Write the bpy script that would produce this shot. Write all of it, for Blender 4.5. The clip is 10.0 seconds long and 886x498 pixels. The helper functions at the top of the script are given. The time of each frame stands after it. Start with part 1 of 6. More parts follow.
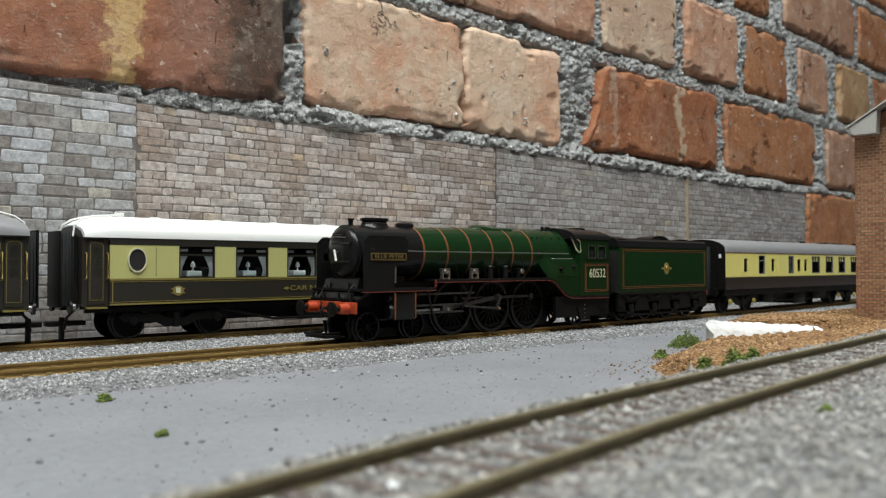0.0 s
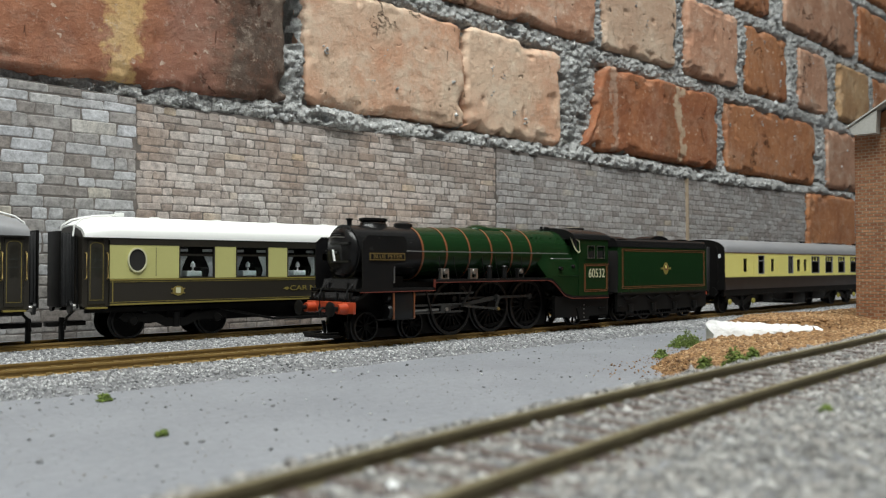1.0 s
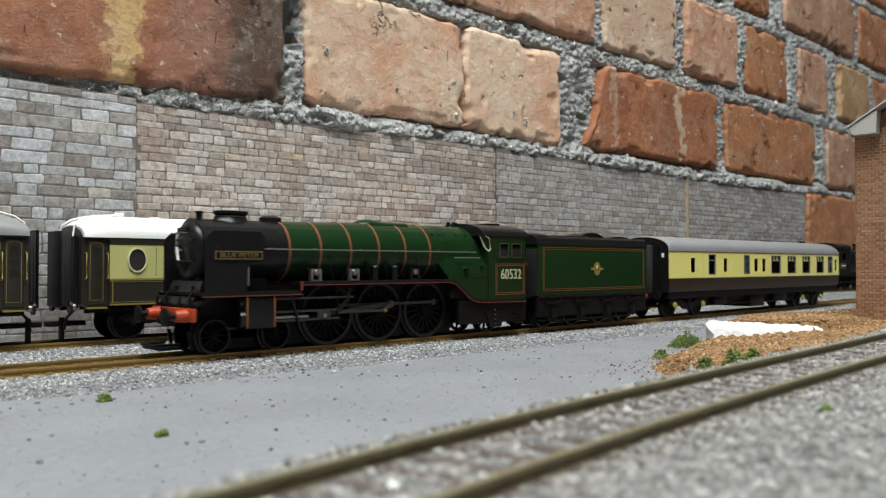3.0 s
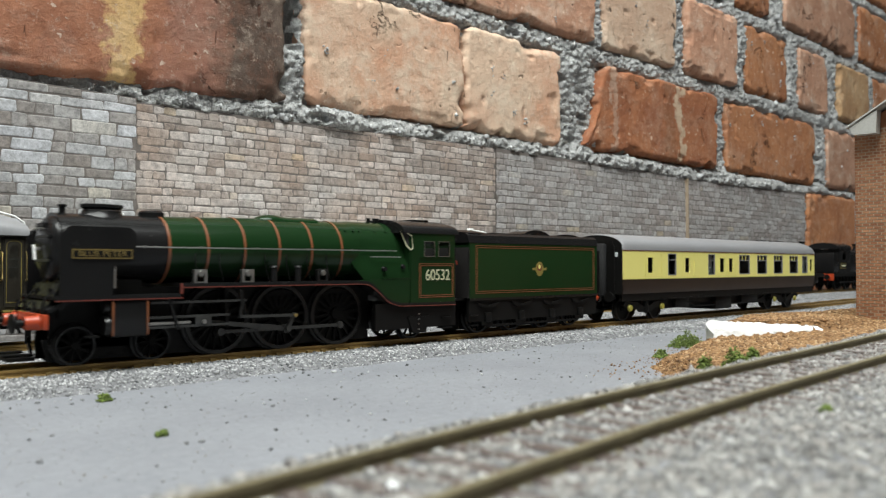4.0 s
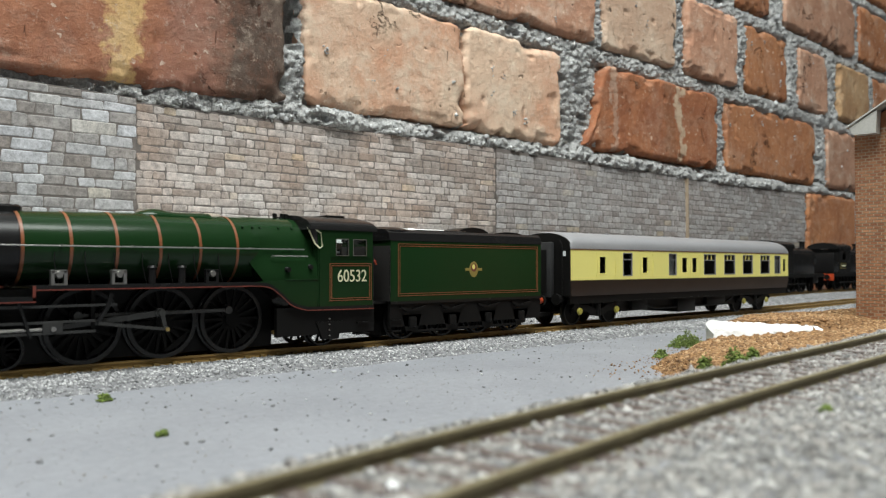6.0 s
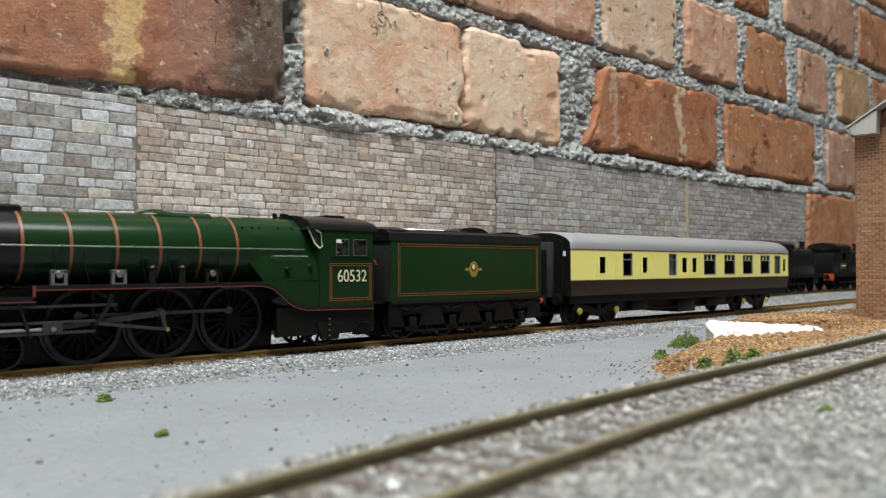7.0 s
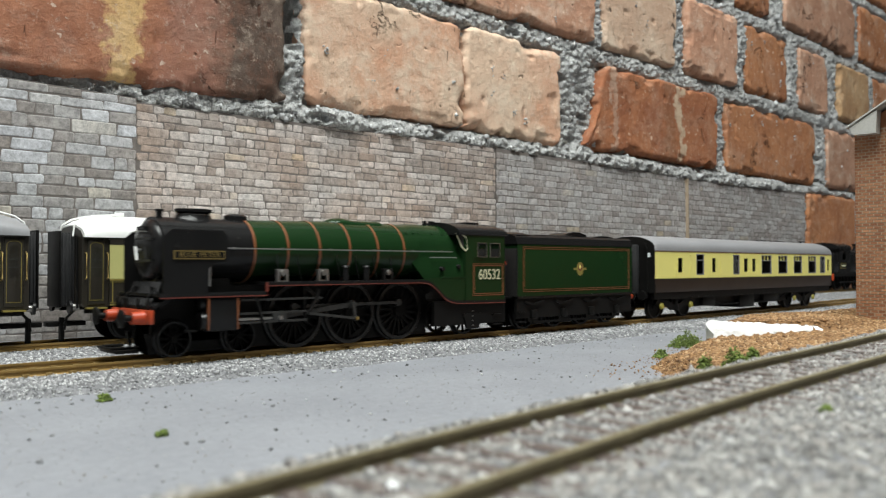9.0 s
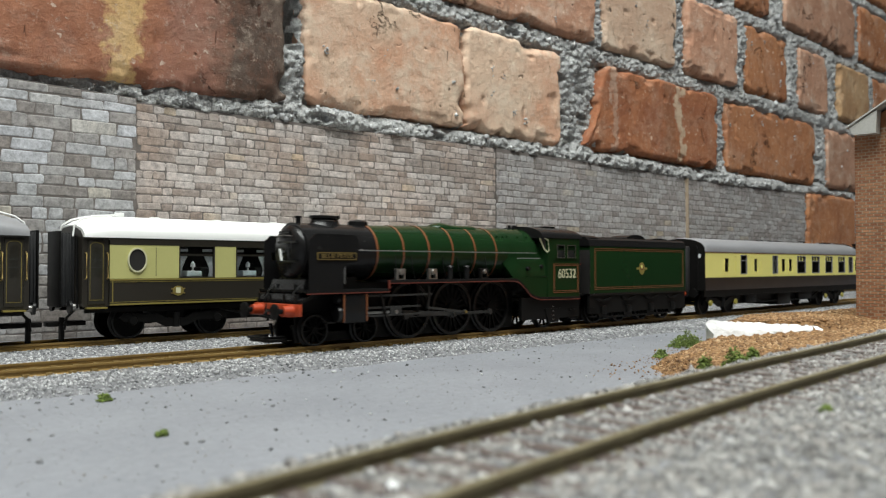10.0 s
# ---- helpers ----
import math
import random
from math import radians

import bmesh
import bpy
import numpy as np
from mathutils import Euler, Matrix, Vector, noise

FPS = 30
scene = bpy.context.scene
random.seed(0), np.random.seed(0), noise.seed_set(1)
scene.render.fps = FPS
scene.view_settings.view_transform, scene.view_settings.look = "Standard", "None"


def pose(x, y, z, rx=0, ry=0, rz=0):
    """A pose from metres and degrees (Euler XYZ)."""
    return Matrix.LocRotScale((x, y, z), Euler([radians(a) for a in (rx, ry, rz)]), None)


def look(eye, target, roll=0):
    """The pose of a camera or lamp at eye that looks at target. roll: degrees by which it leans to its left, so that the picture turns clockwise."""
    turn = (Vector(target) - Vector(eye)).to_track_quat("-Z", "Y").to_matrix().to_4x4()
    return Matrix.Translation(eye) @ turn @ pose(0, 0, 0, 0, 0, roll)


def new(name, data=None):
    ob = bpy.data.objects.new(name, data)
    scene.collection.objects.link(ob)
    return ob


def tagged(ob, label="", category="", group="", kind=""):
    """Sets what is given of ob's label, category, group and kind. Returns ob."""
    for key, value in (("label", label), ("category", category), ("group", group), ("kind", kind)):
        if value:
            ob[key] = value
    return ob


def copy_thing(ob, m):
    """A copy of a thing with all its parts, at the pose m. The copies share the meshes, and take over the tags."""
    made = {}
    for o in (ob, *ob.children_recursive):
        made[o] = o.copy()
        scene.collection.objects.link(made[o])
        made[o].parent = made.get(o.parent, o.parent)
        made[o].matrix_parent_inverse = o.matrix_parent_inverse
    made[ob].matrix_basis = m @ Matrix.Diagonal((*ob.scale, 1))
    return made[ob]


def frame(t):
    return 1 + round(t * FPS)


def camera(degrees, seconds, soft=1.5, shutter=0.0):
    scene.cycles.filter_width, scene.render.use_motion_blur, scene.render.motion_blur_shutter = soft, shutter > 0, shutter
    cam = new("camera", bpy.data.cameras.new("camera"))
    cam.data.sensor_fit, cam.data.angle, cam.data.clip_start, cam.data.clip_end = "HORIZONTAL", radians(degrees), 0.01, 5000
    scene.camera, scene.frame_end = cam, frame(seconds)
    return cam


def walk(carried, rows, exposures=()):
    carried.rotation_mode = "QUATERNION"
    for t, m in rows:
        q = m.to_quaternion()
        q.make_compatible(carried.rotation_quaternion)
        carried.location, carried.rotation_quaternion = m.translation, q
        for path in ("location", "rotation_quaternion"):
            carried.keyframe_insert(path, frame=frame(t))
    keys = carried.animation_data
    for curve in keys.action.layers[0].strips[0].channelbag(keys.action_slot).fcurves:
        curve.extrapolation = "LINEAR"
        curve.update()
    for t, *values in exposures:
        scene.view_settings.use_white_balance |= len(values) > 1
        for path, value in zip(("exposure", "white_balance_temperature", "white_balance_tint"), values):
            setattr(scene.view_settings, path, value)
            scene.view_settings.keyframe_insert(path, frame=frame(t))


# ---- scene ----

# A model railway in 1:76 scale on a board before a rough brick wall. x runs along the tracks, y towards the wall,
# z = 0 is the rail top of the main track.
MAIN_Y = 0.2765
SIDING_Y = 0.3590
WALL_Y = 0.4020
BOARD_Z = -0.0045

cam = camera(57.72, 10.0, soft=1.2, shutter=0.5)
YAW, PITCH = radians(42.99), radians(1.166)
AHEAD = Vector((math.sin(YAW) * math.cos(PITCH), math.cos(YAW) * math.cos(PITCH), math.sin(PITCH)))
EYE = Vector((0, 0, 0.0318))
cam.data.dof.use_dof, cam.data.dof.focus_distance, cam.data.dof.aperture_fstop = True, 0.37, 27
walk(cam, [(0, look(EYE, EYE + AHEAD)), (10, look(EYE, EYE + AHEAD))],
     exposures=[(0, -0.28), (1.0, -0.28), (2.5, -0.22), (4.0, 0.0), (9.0, 0.0), (9.5, -0.02), (10.0, -0.16)])

# ---- light: a closed room with a broad ceiling lamp over the board ----
world = bpy.data.worlds.new("room_air")
world.use_nodes = True
world.node_tree.nodes["Background"].inputs[0].default_value = (0.8, 0.9, 1.0, 1)
world.node_tree.nodes["Background"].inputs[1].default_value = 0.05
scene.world = world


def area_lamp(name, at, target, sx, sy, watts, colour):
    data = bpy.data.lights.new(name, "AREA")
    data.shape, data.size, data.size_y, data.energy, data.color = "RECTANGLE", sx, sy, watts, colour
    ob = new(name, data)
    ob.matrix_world = look(at, target)
    return ob


area_lamp("ceiling_lamp", (-0.02, -0.10, 1.40), (0.16, 0.06, 0), 1.30, 0.70, 50, (0.955, 1.0, 0.965))


# ---- materials ----
def material(name, colour, rough=0.5, metal=0.0, second=None, scale=300, detail=2500, amount=0.5, bump=0.0, bump_scale=None, island=0.0, spec=0.5, coat=0.0):
    m = bpy.data.materials.new(name)
    m.use_nodes = True
    nt = m.node_tree
    n, l = nt.nodes, nt.links
    b = n["Principled BSDF"]
    b.inputs["Roughness"].default_value = rough
    b.inputs["Metallic"].default_value = metal
    b.inputs["Specular IOR Level"].default_value = spec
    b.inputs["Coat Weight"].default_value = coat
    tc = n.new("ShaderNodeTexCoord")
    a = n.new("ShaderNodeTexNoise")
    a.inputs["Scale"].default_value, a.inputs["Detail"].default_value = scale, 4
    c = n.new("ShaderNodeTexNoise")
    c.inputs["Scale"].default_value, c.inputs["Detail"].default_value = detail, 3
    l.new(tc.outputs["Object"], a.inputs["Vector"])
    l.new(tc.outputs["Object"], c.inputs["Vector"])
    add = n.new("ShaderNodeMath")
    add.operation = "ADD"
    l.new(a.outputs["Fac"], add.inputs[0])
    l.new(c.outputs["Fac"], add.inputs[1])
    ramp = n.new("ShaderNodeMapRange")
    ramp.inputs[1].default_value, ramp.inputs[2].default_value = 0.75, 1.25
    ramp.inputs[3].default_value, ramp.inputs[4].default_value = 0.0, amount
    l.new(add.outputs[0], ramp.inputs[0])
    mix = n.new("ShaderNodeMix")
    mix.data_type = "RGBA"
    mix.inputs[6].default_value = (*colour, 1)
    mix.inputs[7].default_value = (*(second or [v * 0.6 for v in colour]), 1)
    l.new(ramp.outputs[0], mix.inputs[0])
    out = mix.outputs[2]
    if island:
        geo = n.new("ShaderNodeNewGeometry")
        hsv = n.new("ShaderNodeHueSaturation")
        mr = n.new("ShaderNodeMapRange")
        mr.inputs[3].default_value, mr.inputs[4].default_value = 1 - island, 1 + island
        l.new(geo.outputs["Random Per Island"], mr.inputs[0])
        l.new(mr.outputs[0], hsv.inputs["Value"])
        l.new(out, hsv.inputs["Color"])
        out = hsv.outputs[0]
    l.new(out, b.inputs["Base Color"])
    rr = n.new("ShaderNodeMapRange")
    rr.inputs[3].default_value, rr.inputs[4].default_value = max(rough - 0.08, 0.02), min(rough + 0.08, 1)
    l.new(a.outputs["Fac"], rr.inputs[0])
    l.new(rr.outputs[0], b.inputs["Roughness"])
    if bump:
        bn = n.new("ShaderNodeBump")
        bn.inputs["Strength"].default_value = 1.0
        bn.inputs["Distance"].default_value = bump
        src = c
        if bump_scale:
            src = n.new("ShaderNodeTexNoise")
            src.inputs["Scale"].default_value, src.inputs["Detail"].default_value = bump_scale, 6
            l.new(tc.outputs["Object"], src.inputs["Vector"])
        l.new(src.outputs["Fac"], bn.inputs["Height"])
        l.new(bn.outputs[0], b.inputs["Normal"])
    return m


def stones_material(name, stops, rough=0.8):
    """Crushed stone: every grain takes its own colour."""
    m = bpy.data.materials.new(name)
    m.use_nodes = True
    n, l = m.node_tree.nodes, m.node_tree.links
    b = n["Principled BSDF"]
    b.inputs["Roughness"].default_value = rough
    geo = n.new("ShaderNodeNewGeometry")
    ramp = n.new("ShaderNodeValToRGB")
    while len(ramp.color_ramp.elements) < len(stops):
        ramp.color_ramp.elements.new(0.5)
    for e, (p, c) in zip(ramp.color_ramp.elements, stops):
        e.position, e.color = p, (*c, 1)
    l.new(geo.outputs["Random Per Island"], ramp.inputs[0])
    tc = n.new("ShaderNodeTexCoord")
    no = n.new("ShaderNodeTexNoise")
    no.inputs["Scale"].default_value = 1800
    l.new(tc.outputs["Object"], no.inputs["Vector"])
    mr = n.new("ShaderNodeMapRange")
    mr.inputs[3].default_value, mr.inputs[4].default_value = 0.7, 1.3
    l.new(no.outputs["Fac"], mr.inputs[0])
    hsv = n.new("ShaderNodeHueSaturation")
    l.new(mr.outputs[0], hsv.inputs["Value"])
    l.new(ramp.outputs[0], hsv.inputs["Color"])
    l.new(hsv.outputs[0], b.inputs["Base Color"])
    return m


def brick_material(name, base, dark, pale, pale_amount=0.35, bands=(), patch=None):
    """Old fired brick: blotches, fine grit, pale mortar smears, dark pits; bands = (x, width, colour, strength) across it."""
    m = bpy.data.materials.new(name)
    m.use_nodes = True
    n, l = m.node_tree.nodes, m.node_tree.links
    b = n["Principled BSDF"]
    b.inputs["Roughness"].default_value = 0.85
    b.inputs["Specular IOR Level"].default_value = 0.25
    tc = n.new("ShaderNodeTexCoord")
    info = n.new("ShaderNodeObjectInfo")
    wide = n.new("ShaderNodeMath")
    wide.operation = "MULTIPLY"
    wide.inputs[1].default_value = 7.0
    l.new(info.outputs["Random"], wide.inputs[0])
    shift = n.new("ShaderNodeVectorMath")
    shift.operation = "ADD"
    l.new(tc.outputs["Object"], shift.inputs[0])
    l.new(wide.outputs[0], shift.inputs[1])

    def noise_at(scale, detail, rough=0.55, distort=0.0):
        x = n.new("ShaderNodeTexNoise")
        x.inputs["Scale"].default_value, x.inputs["Detail"].default_value = scale, detail
        x.inputs["Roughness"].default_value, x.inputs["Distortion"].default_value = rough, distort
        l.new(shift.outputs[0], x.inputs["Vector"])
        return x.outputs["Fac"]

    def ranged(src, lo, hi, a=0.0, z=1.0):
        r = n.new("ShaderNodeMapRange")
        for i, v in enumerate((lo, hi, a, z)):
            r.inputs[i + 1].default_value = v
        l.new(src, r.inputs[0])
        return r.outputs[0]

    def mixed(fac, a, z):
        x = n.new("ShaderNodeMix")
        x.data_type = "RGBA"
        l.new(fac, x.inputs[0])
        for sock, v in ((x.inputs[6], a), (x.inputs[7], z)):
            if isinstance(v, tuple):
                sock.default_value = (*v, 1)
            else:
                l.new(v, sock)
        return x.outputs[2]

    def calc(op, a, z):
        x = n.new("ShaderNodeMath")
        x.operation = op
        for sock, v in zip(x.inputs, (a, z)):
            if isinstance(v, (int, float)):
                sock.default_value = v
            else:
                l.new(v, sock)
        return x.outputs[0]

    blot = noise_at(26, 8, 0.62, 0.3)
    grit = noise_at(520, 6, 0.7)
    smear = noise_at(34, 10, 0.72, 0.2)
    speck = noise_at(170, 3, 0.6)
    pits = noise_at(120, 2, 0.5)
    col = mixed(ranged(blot, 0.40, 0.62), base, dark)
    if patch:
        col = mixed(ranged(noise_at(11, 5, 0.6, 0.4), 0.46, 0.58, 0, 0.85), col, patch)
    sx = n.new("ShaderNodeSeparateXYZ")
    l.new(tc.outputs["Object"], sx.inputs[0])
    for x, width, colour, strength in bands:
        at = calc("ADD", sx.outputs[0], calc("ADD", calc("MULTIPLY", calc("SUBTRACT", blot, 0.5), 0.045), calc("MULTIPLY", calc("SUBTRACT", speck, 0.5), 0.022)))
        far = calc("ABSOLUTE", calc("SUBTRACT", at, x), 0)
        edge = ranged(far, width * 0.34, width * 0.66, strength, 0.0)
        col = mixed(calc("MULTIPLY", edge, ranged(smear, 0.30, 0.50, 0.6, 1.0)), col, colour)
    col = mixed(ranged(smear, 0.50, 0.66, 0, pale_amount), col, pale)
    col = mixed(ranged(speck, 0.66, 0.72, 0, 0.7), col, tuple(min(1, v * 1.25) for v in pale))
    col = mixed(ranged(grit, 0.54, 0.68, 0, 0.28), col, tuple(v * 0.45 for v in dark))
    fine = noise_at(95, 8, 0.75)
    col = mixed(ranged(fine, 0.52, 0.70, 0, 0.5), col, tuple(v * 0.62 for v in dark))
    dust = noise_at(210, 6, 0.8)
    col = mixed(ranged(dust, 0.55, 0.70, 0, 0.55), col, pale)
    tall = n.new("ShaderNodeMapping")
    tall.inputs["Scale"].default_value = (330, 330, 75)
    tall.inputs["Rotation"].default_value = (0, 0.35, 0)
    l.new(shift.outputs[0], tall.inputs["Vector"])
    nick = n.new("ShaderNodeTexNoise")
    nick.inputs["Scale"].default_value, nick.inputs["Detail"].default_value = 1.0, 2
    l.new(tall.outputs[0], nick.inputs["Vector"])
    nicks = ranged(nick.outputs["Fac"], 0.72, 0.77, 0, 0.8)
    col = mixed(nicks, col, tuple(v * 0.3 for v in dark))
    line = calc("ABSOLUTE", calc("SUBTRACT", noise_at(17, 10, 0.66, 0.2), 0.5), 0)
    crack = calc("MULTIPLY", ranged(line, 0.002, 0.008, 0.9, 0.0), ranged(noise_at(11, 2), 0.58, 0.63))
    col = mixed(crack, col, tuple(v * 0.12 for v in dark))
    col = mixed(ranged(pits, 0.73, 0.76, 0, 0.85), col, tuple(v * 0.18 for v in dark))
    hsv = n.new("ShaderNodeHueSaturation")
    l.new(ranged(info.outputs["Random"], 0, 1, 0.92, 1.12), hsv.inputs["Value"])
    hsv.inputs["Saturation"].default_value = 0.95
    l.new(col, hsv.inputs["Color"])
    l.new(hsv.outputs[0], b.inputs["Base Color"])
    bn = n.new("ShaderNodeBump")
    bn.inputs["Strength"].default_value, bn.inputs["Distance"].default_value = 0.9, 0.0013
    high = calc("ADD", calc("ADD", calc("MULTIPLY", grit, 0.6), calc("MULTIPLY", dust, 0.5)), calc("SUBTRACT", smear, calc("ADD", calc("ADD", ranged(pits, 0.70, 0.76, 0, 1.2), calc("MULTIPLY", nicks, 0.8)), calc("MULTIPLY", crack, 1.5))))
    l.new(high, bn.inputs["Height"])
    l.new(bn.outputs[0], b.inputs["Normal"])
    return m


def glass_material(name, tint=(0.9, 0.95, 0.95)):
    m = bpy.data.materials.new(name)
    m.use_nodes = True
    b = m.node_tree.nodes["Principled BSDF"]
    b.inputs["Base Color"].default_value = (*tint, 1)
    b.inputs["Transmission Weight"].default_value = 1.0
    b.inputs["Roughness"].default_value = 0.03
    b.inputs["IOR"].default_value = 1.1
    return m


M = dict(
    board=material("grey_board_paint", (0.225, 0.231, 0.252), 0.66, second=(0.165, 0.17, 0.188), scale=26, detail=420, amount=0.75, bump=0.00018, bump_scale=700),
    mortar=material("rough_cement_mortar", (0.60, 0.60, 0.59), 0.95, second=(0.30, 0.30, 0.30), scale=130, detail=900, amount=1.0, bump=0.0016, bump_scale=1100),
    dark_wall=material("dark_room_wall", (0.13, 0.12, 0.115), 0.9, scale=6, detail=200, amount=0.4),
    plaster=material("room_plaster", (0.74, 0.74, 0.73), 0.9, scale=6, detail=200, amount=0.3),
    floor=material("floor_concrete", (0.22, 0.21, 0.20), 0.9, scale=5, detail=150, amount=0.5),
    mortar_grit=stones_material("mortar_crumbs", [(0.0, (0.28, 0.28, 0.285)), (0.35, (0.45, 0.455, 0.46)), (0.75, (0.56, 0.565, 0.57)), (1.0, (0.72, 0.72, 0.72))], 1.0),
    ochre=material("ochre_painted_sleeper", (0.27, 0.175, 0.055), 0.6, second=(0.17, 0.11, 0.035), scale=140, detail=1800, amount=0.8),
    rail=material("rail_ochre_side", (0.34, 0.22, 0.07), 0.45, 0.35, second=(0.22, 0.135, 0.045), scale=90, detail=1500, amount=0.7),
    rail_dull=material("rail_weathered_side", (0.185, 0.155, 0.085), 0.85, 0.0, second=(0.12, 0.10, 0.058), scale=120, detail=1500, amount=0.8),
    sleeper=material("brown_sleeper_plastic", (0.060, 0.040, 0.034), 0.75, second=(0.115, 0.088, 0.078), scale=250, detail=1800, amount=0.7, bump=0.0001),
    bed=material("ballast_bed", (0.22, 0.22, 0.23), 0.95, second=(0.10, 0.10, 0.105), scale=300, detail=1200, amount=0.9, bump=0.0006, bump_scale=700),
    soil=material("brown_scatter_bed", (0.24, 0.125, 0.05), 0.95, second=(0.11, 0.06, 0.025), scale=300, detail=1200, amount=0.9, bump=0.0006, bump_scale=700),
    ballast=stones_material("grey_granite_chips", [(0.0, (0.07, 0.07, 0.073)), (0.3, (0.19, 0.19, 0.195)), (0.7, (0.33, 0.33, 0.335)), (1.0, (0.62, 0.62, 0.62))]),
    front_ballast=stones_material("pale_grey_granite_chips", [(0.0, (0.12, 0.112, 0.108)), (0.25, (0.19, 0.186, 0.18)), (0.55, (0.24, 0.232, 0.222)), (0.75, (0.31, 0.285, 0.265)), (0.9, (0.33, 0.325, 0.31)), (1.0, (0.50, 0.49, 0.47))]),
    gravel=stones_material("brown_cork_gravel", [(0.0, (0.10, 0.05, 0.02)), (0.4, (0.235, 0.122, 0.049)), (0.8, (0.35, 0.20, 0.085)), (1.0, (0.50, 0.35, 0.20))]),
    foam=material("white_polystyrene", (0.84, 0.84, 0.84), 0.8, second=(0.70, 0.71, 0.72), scale=160, detail=900, amount=0.5, bump=0.0006, bump_scale=420),
    bush=material("green_flock", (0.16, 0.215, 0.045), 0.95, second=(0.075, 0.11, 0.022), scale=500, detail=2500, amount=0.9, island=0.5),
    green=material("brunswick_green_enamel", (0.0085, 0.0285, 0.0090), 0.20, second=(0.0072, 0.025, 0.0076), scale=60, detail=900, amount=0.5, spec=0.22),
    black=material("satin_black_enamel", (0.0100, 0.0098, 0.0102), 0.24, second=(0.0130, 0.0126, 0.0124), scale=150, detail=1800, amount=0.6, spec=0.22),
    frame_black=material("matt_black_underframe", (0.0066, 0.0064, 0.0062), 0.45, second=(0.0100, 0.0094, 0.0090), scale=200, detail=1500, amount=0.6, spec=0.13),
    wheel_black=material("dull_black_wheel_centre", (0.0042, 0.0040, 0.0038), 0.5, second=(0.0065, 0.006, 0.0056), scale=200, detail=1500, amount=0.6, spec=0.10),
    rod=material("worn_grey_rod_steel", (0.062, 0.062, 0.060), 0.42, 0.5, second=(0.030, 0.030, 0.029), scale=200, detail=1500, amount=0.6),
    orange=material("orange_lining", (0.21, 0.072, 0.029), 0.35, second=(0.14, 0.048, 0.02), scale=300, detail=1500, amount=0.4),
    maroon=material("red_brown_edge_lining", (0.17, 0.036, 0.024), 0.4, second=(0.12, 0.028, 0.020), scale=300, detail=1500, amount=0.5),
    red=material("buffer_beam_red", (0.43, 0.058, 0.018), 0.38, second=(0.31, 0.038, 0.013), scale=200, detail=1200, amount=0.5),
    steel=material("bright_steel", (0.42, 0.41, 0.39), 0.32, 0.9, second=(0.28, 0.27, 0.26), scale=200, detail=1500, amount=0.6),
    dark_steel=material("oily_dark_steel", (0.026, 0.026, 0.026), 0.34, 0.6, second=(0.012, 0.012, 0.012), scale=200, detail=1500, amount=0.6),
    brass=material("brass", (0.42, 0.31, 0.11), 0.38, 0.75, second=(0.3, 0.21, 0.075), scale=200, detail=1500, amount=0.5),
    cream=material("coach_cream_paint", (0.88, 0.81, 0.26), 0.36, second=(0.82, 0.75, 0.23), scale=60, detail=900, amount=0.4),
    chocolate=material("coach_chocolate_paint", (0.021, 0.0125, 0.0095), 0.36, second=(0.017, 0.010, 0.0075), scale=60, detail=900, amount=0.4),
    silver_roof=material("grey_coach_roof_paint", (0.25, 0.25, 0.26), 0.5, second=(0.20, 0.20, 0.21), scale=40, detail=700, amount=0.5),
    pullman_cream=material("pullman_cream_paint", (0.55, 0.53, 0.21), 0.38, second=(0.50, 0.48, 0.185), scale=60, detail=900, amount=0.4),
    umber=material("umber_brown_paint", (0.029, 0.025, 0.019), 0.36, second=(0.022, 0.019, 0.0145), scale=60, detail=900, amount=0.4),
    gold=material("gold_lining", (0.33, 0.265, 0.07), 0.4, 0.3, second=(0.25, 0.19, 0.05), scale=300, detail=1500, amount=0.4),
    white=material("white_roof_paint", (0.86, 0.86, 0.84), 0.45, second=(0.80, 0.80, 0.78), scale=40, detail=700, amount=0.4),
    cloth=material("white_table_cloth", (0.74, 0.78, 0.80), 0.8, second=(0.66, 0.70, 0.72), scale=200, detail=1200, amount=0.4),
    curtain=material("grey_curtain", (0.72, 0.71, 0.72), 0.85, second=(0.45, 0.44, 0.45), scale=700, detail=2500, amount=0.7),
    dark_inside=material("dark_interior", (0.018, 0.016, 0.015), 0.7, scale=60, detail=900, amount=0.5),
    rubber=material("black_gangway_rubber", (0.012, 0.012, 0.013), 0.75, second=(0.035, 0.035, 0.036), scale=150, detail=1500, amount=0.6),
    yellow=material("yellow_axlebox", (0.42, 0.37, 0.06), 0.45, scale=200, detail=1500, amount=0.3),
    ivory=material("ivory_numerals", (0.66, 0.64, 0.42), 0.5, scale=300, detail=1500, amount=0.2),
    coal=material("coal", (0.012, 0.012, 0.012), 0.45, second=(0.03, 0.03, 0.03), scale=700, detail=2500, amount=0.8, bump=0.0006, bump_scale=900),
    card=material("print_card_joint", (0.14, 0.122, 0.112), 0.8, second=(0.22, 0.19, 0.175), scale=120, detail=1500, amount=0.7),
    coach_inside=material("coach_interior_grey", (0.11, 0.10, 0.095), 0.7, scale=60, detail=900, amount=0.5),
    tyre=material("worn_steel_tyre", (0.022, 0.022, 0.022), 0.34, 0.5, second=(0.010, 0.010, 0.010), scale=200, detail=1500, amount=0.6),
    toy_brick_joint=material("toy_building_joint", (0.46, 0.36, 0.26), 0.8, scale=120, detail=1500, amount=0.6),
    pale_soffit=material("pale_grey_soffit", (0.50, 0.50, 0.47), 0.7, scale=60, detail=900, amount=0.4),
    glass=glass_material("window_glass"),
)


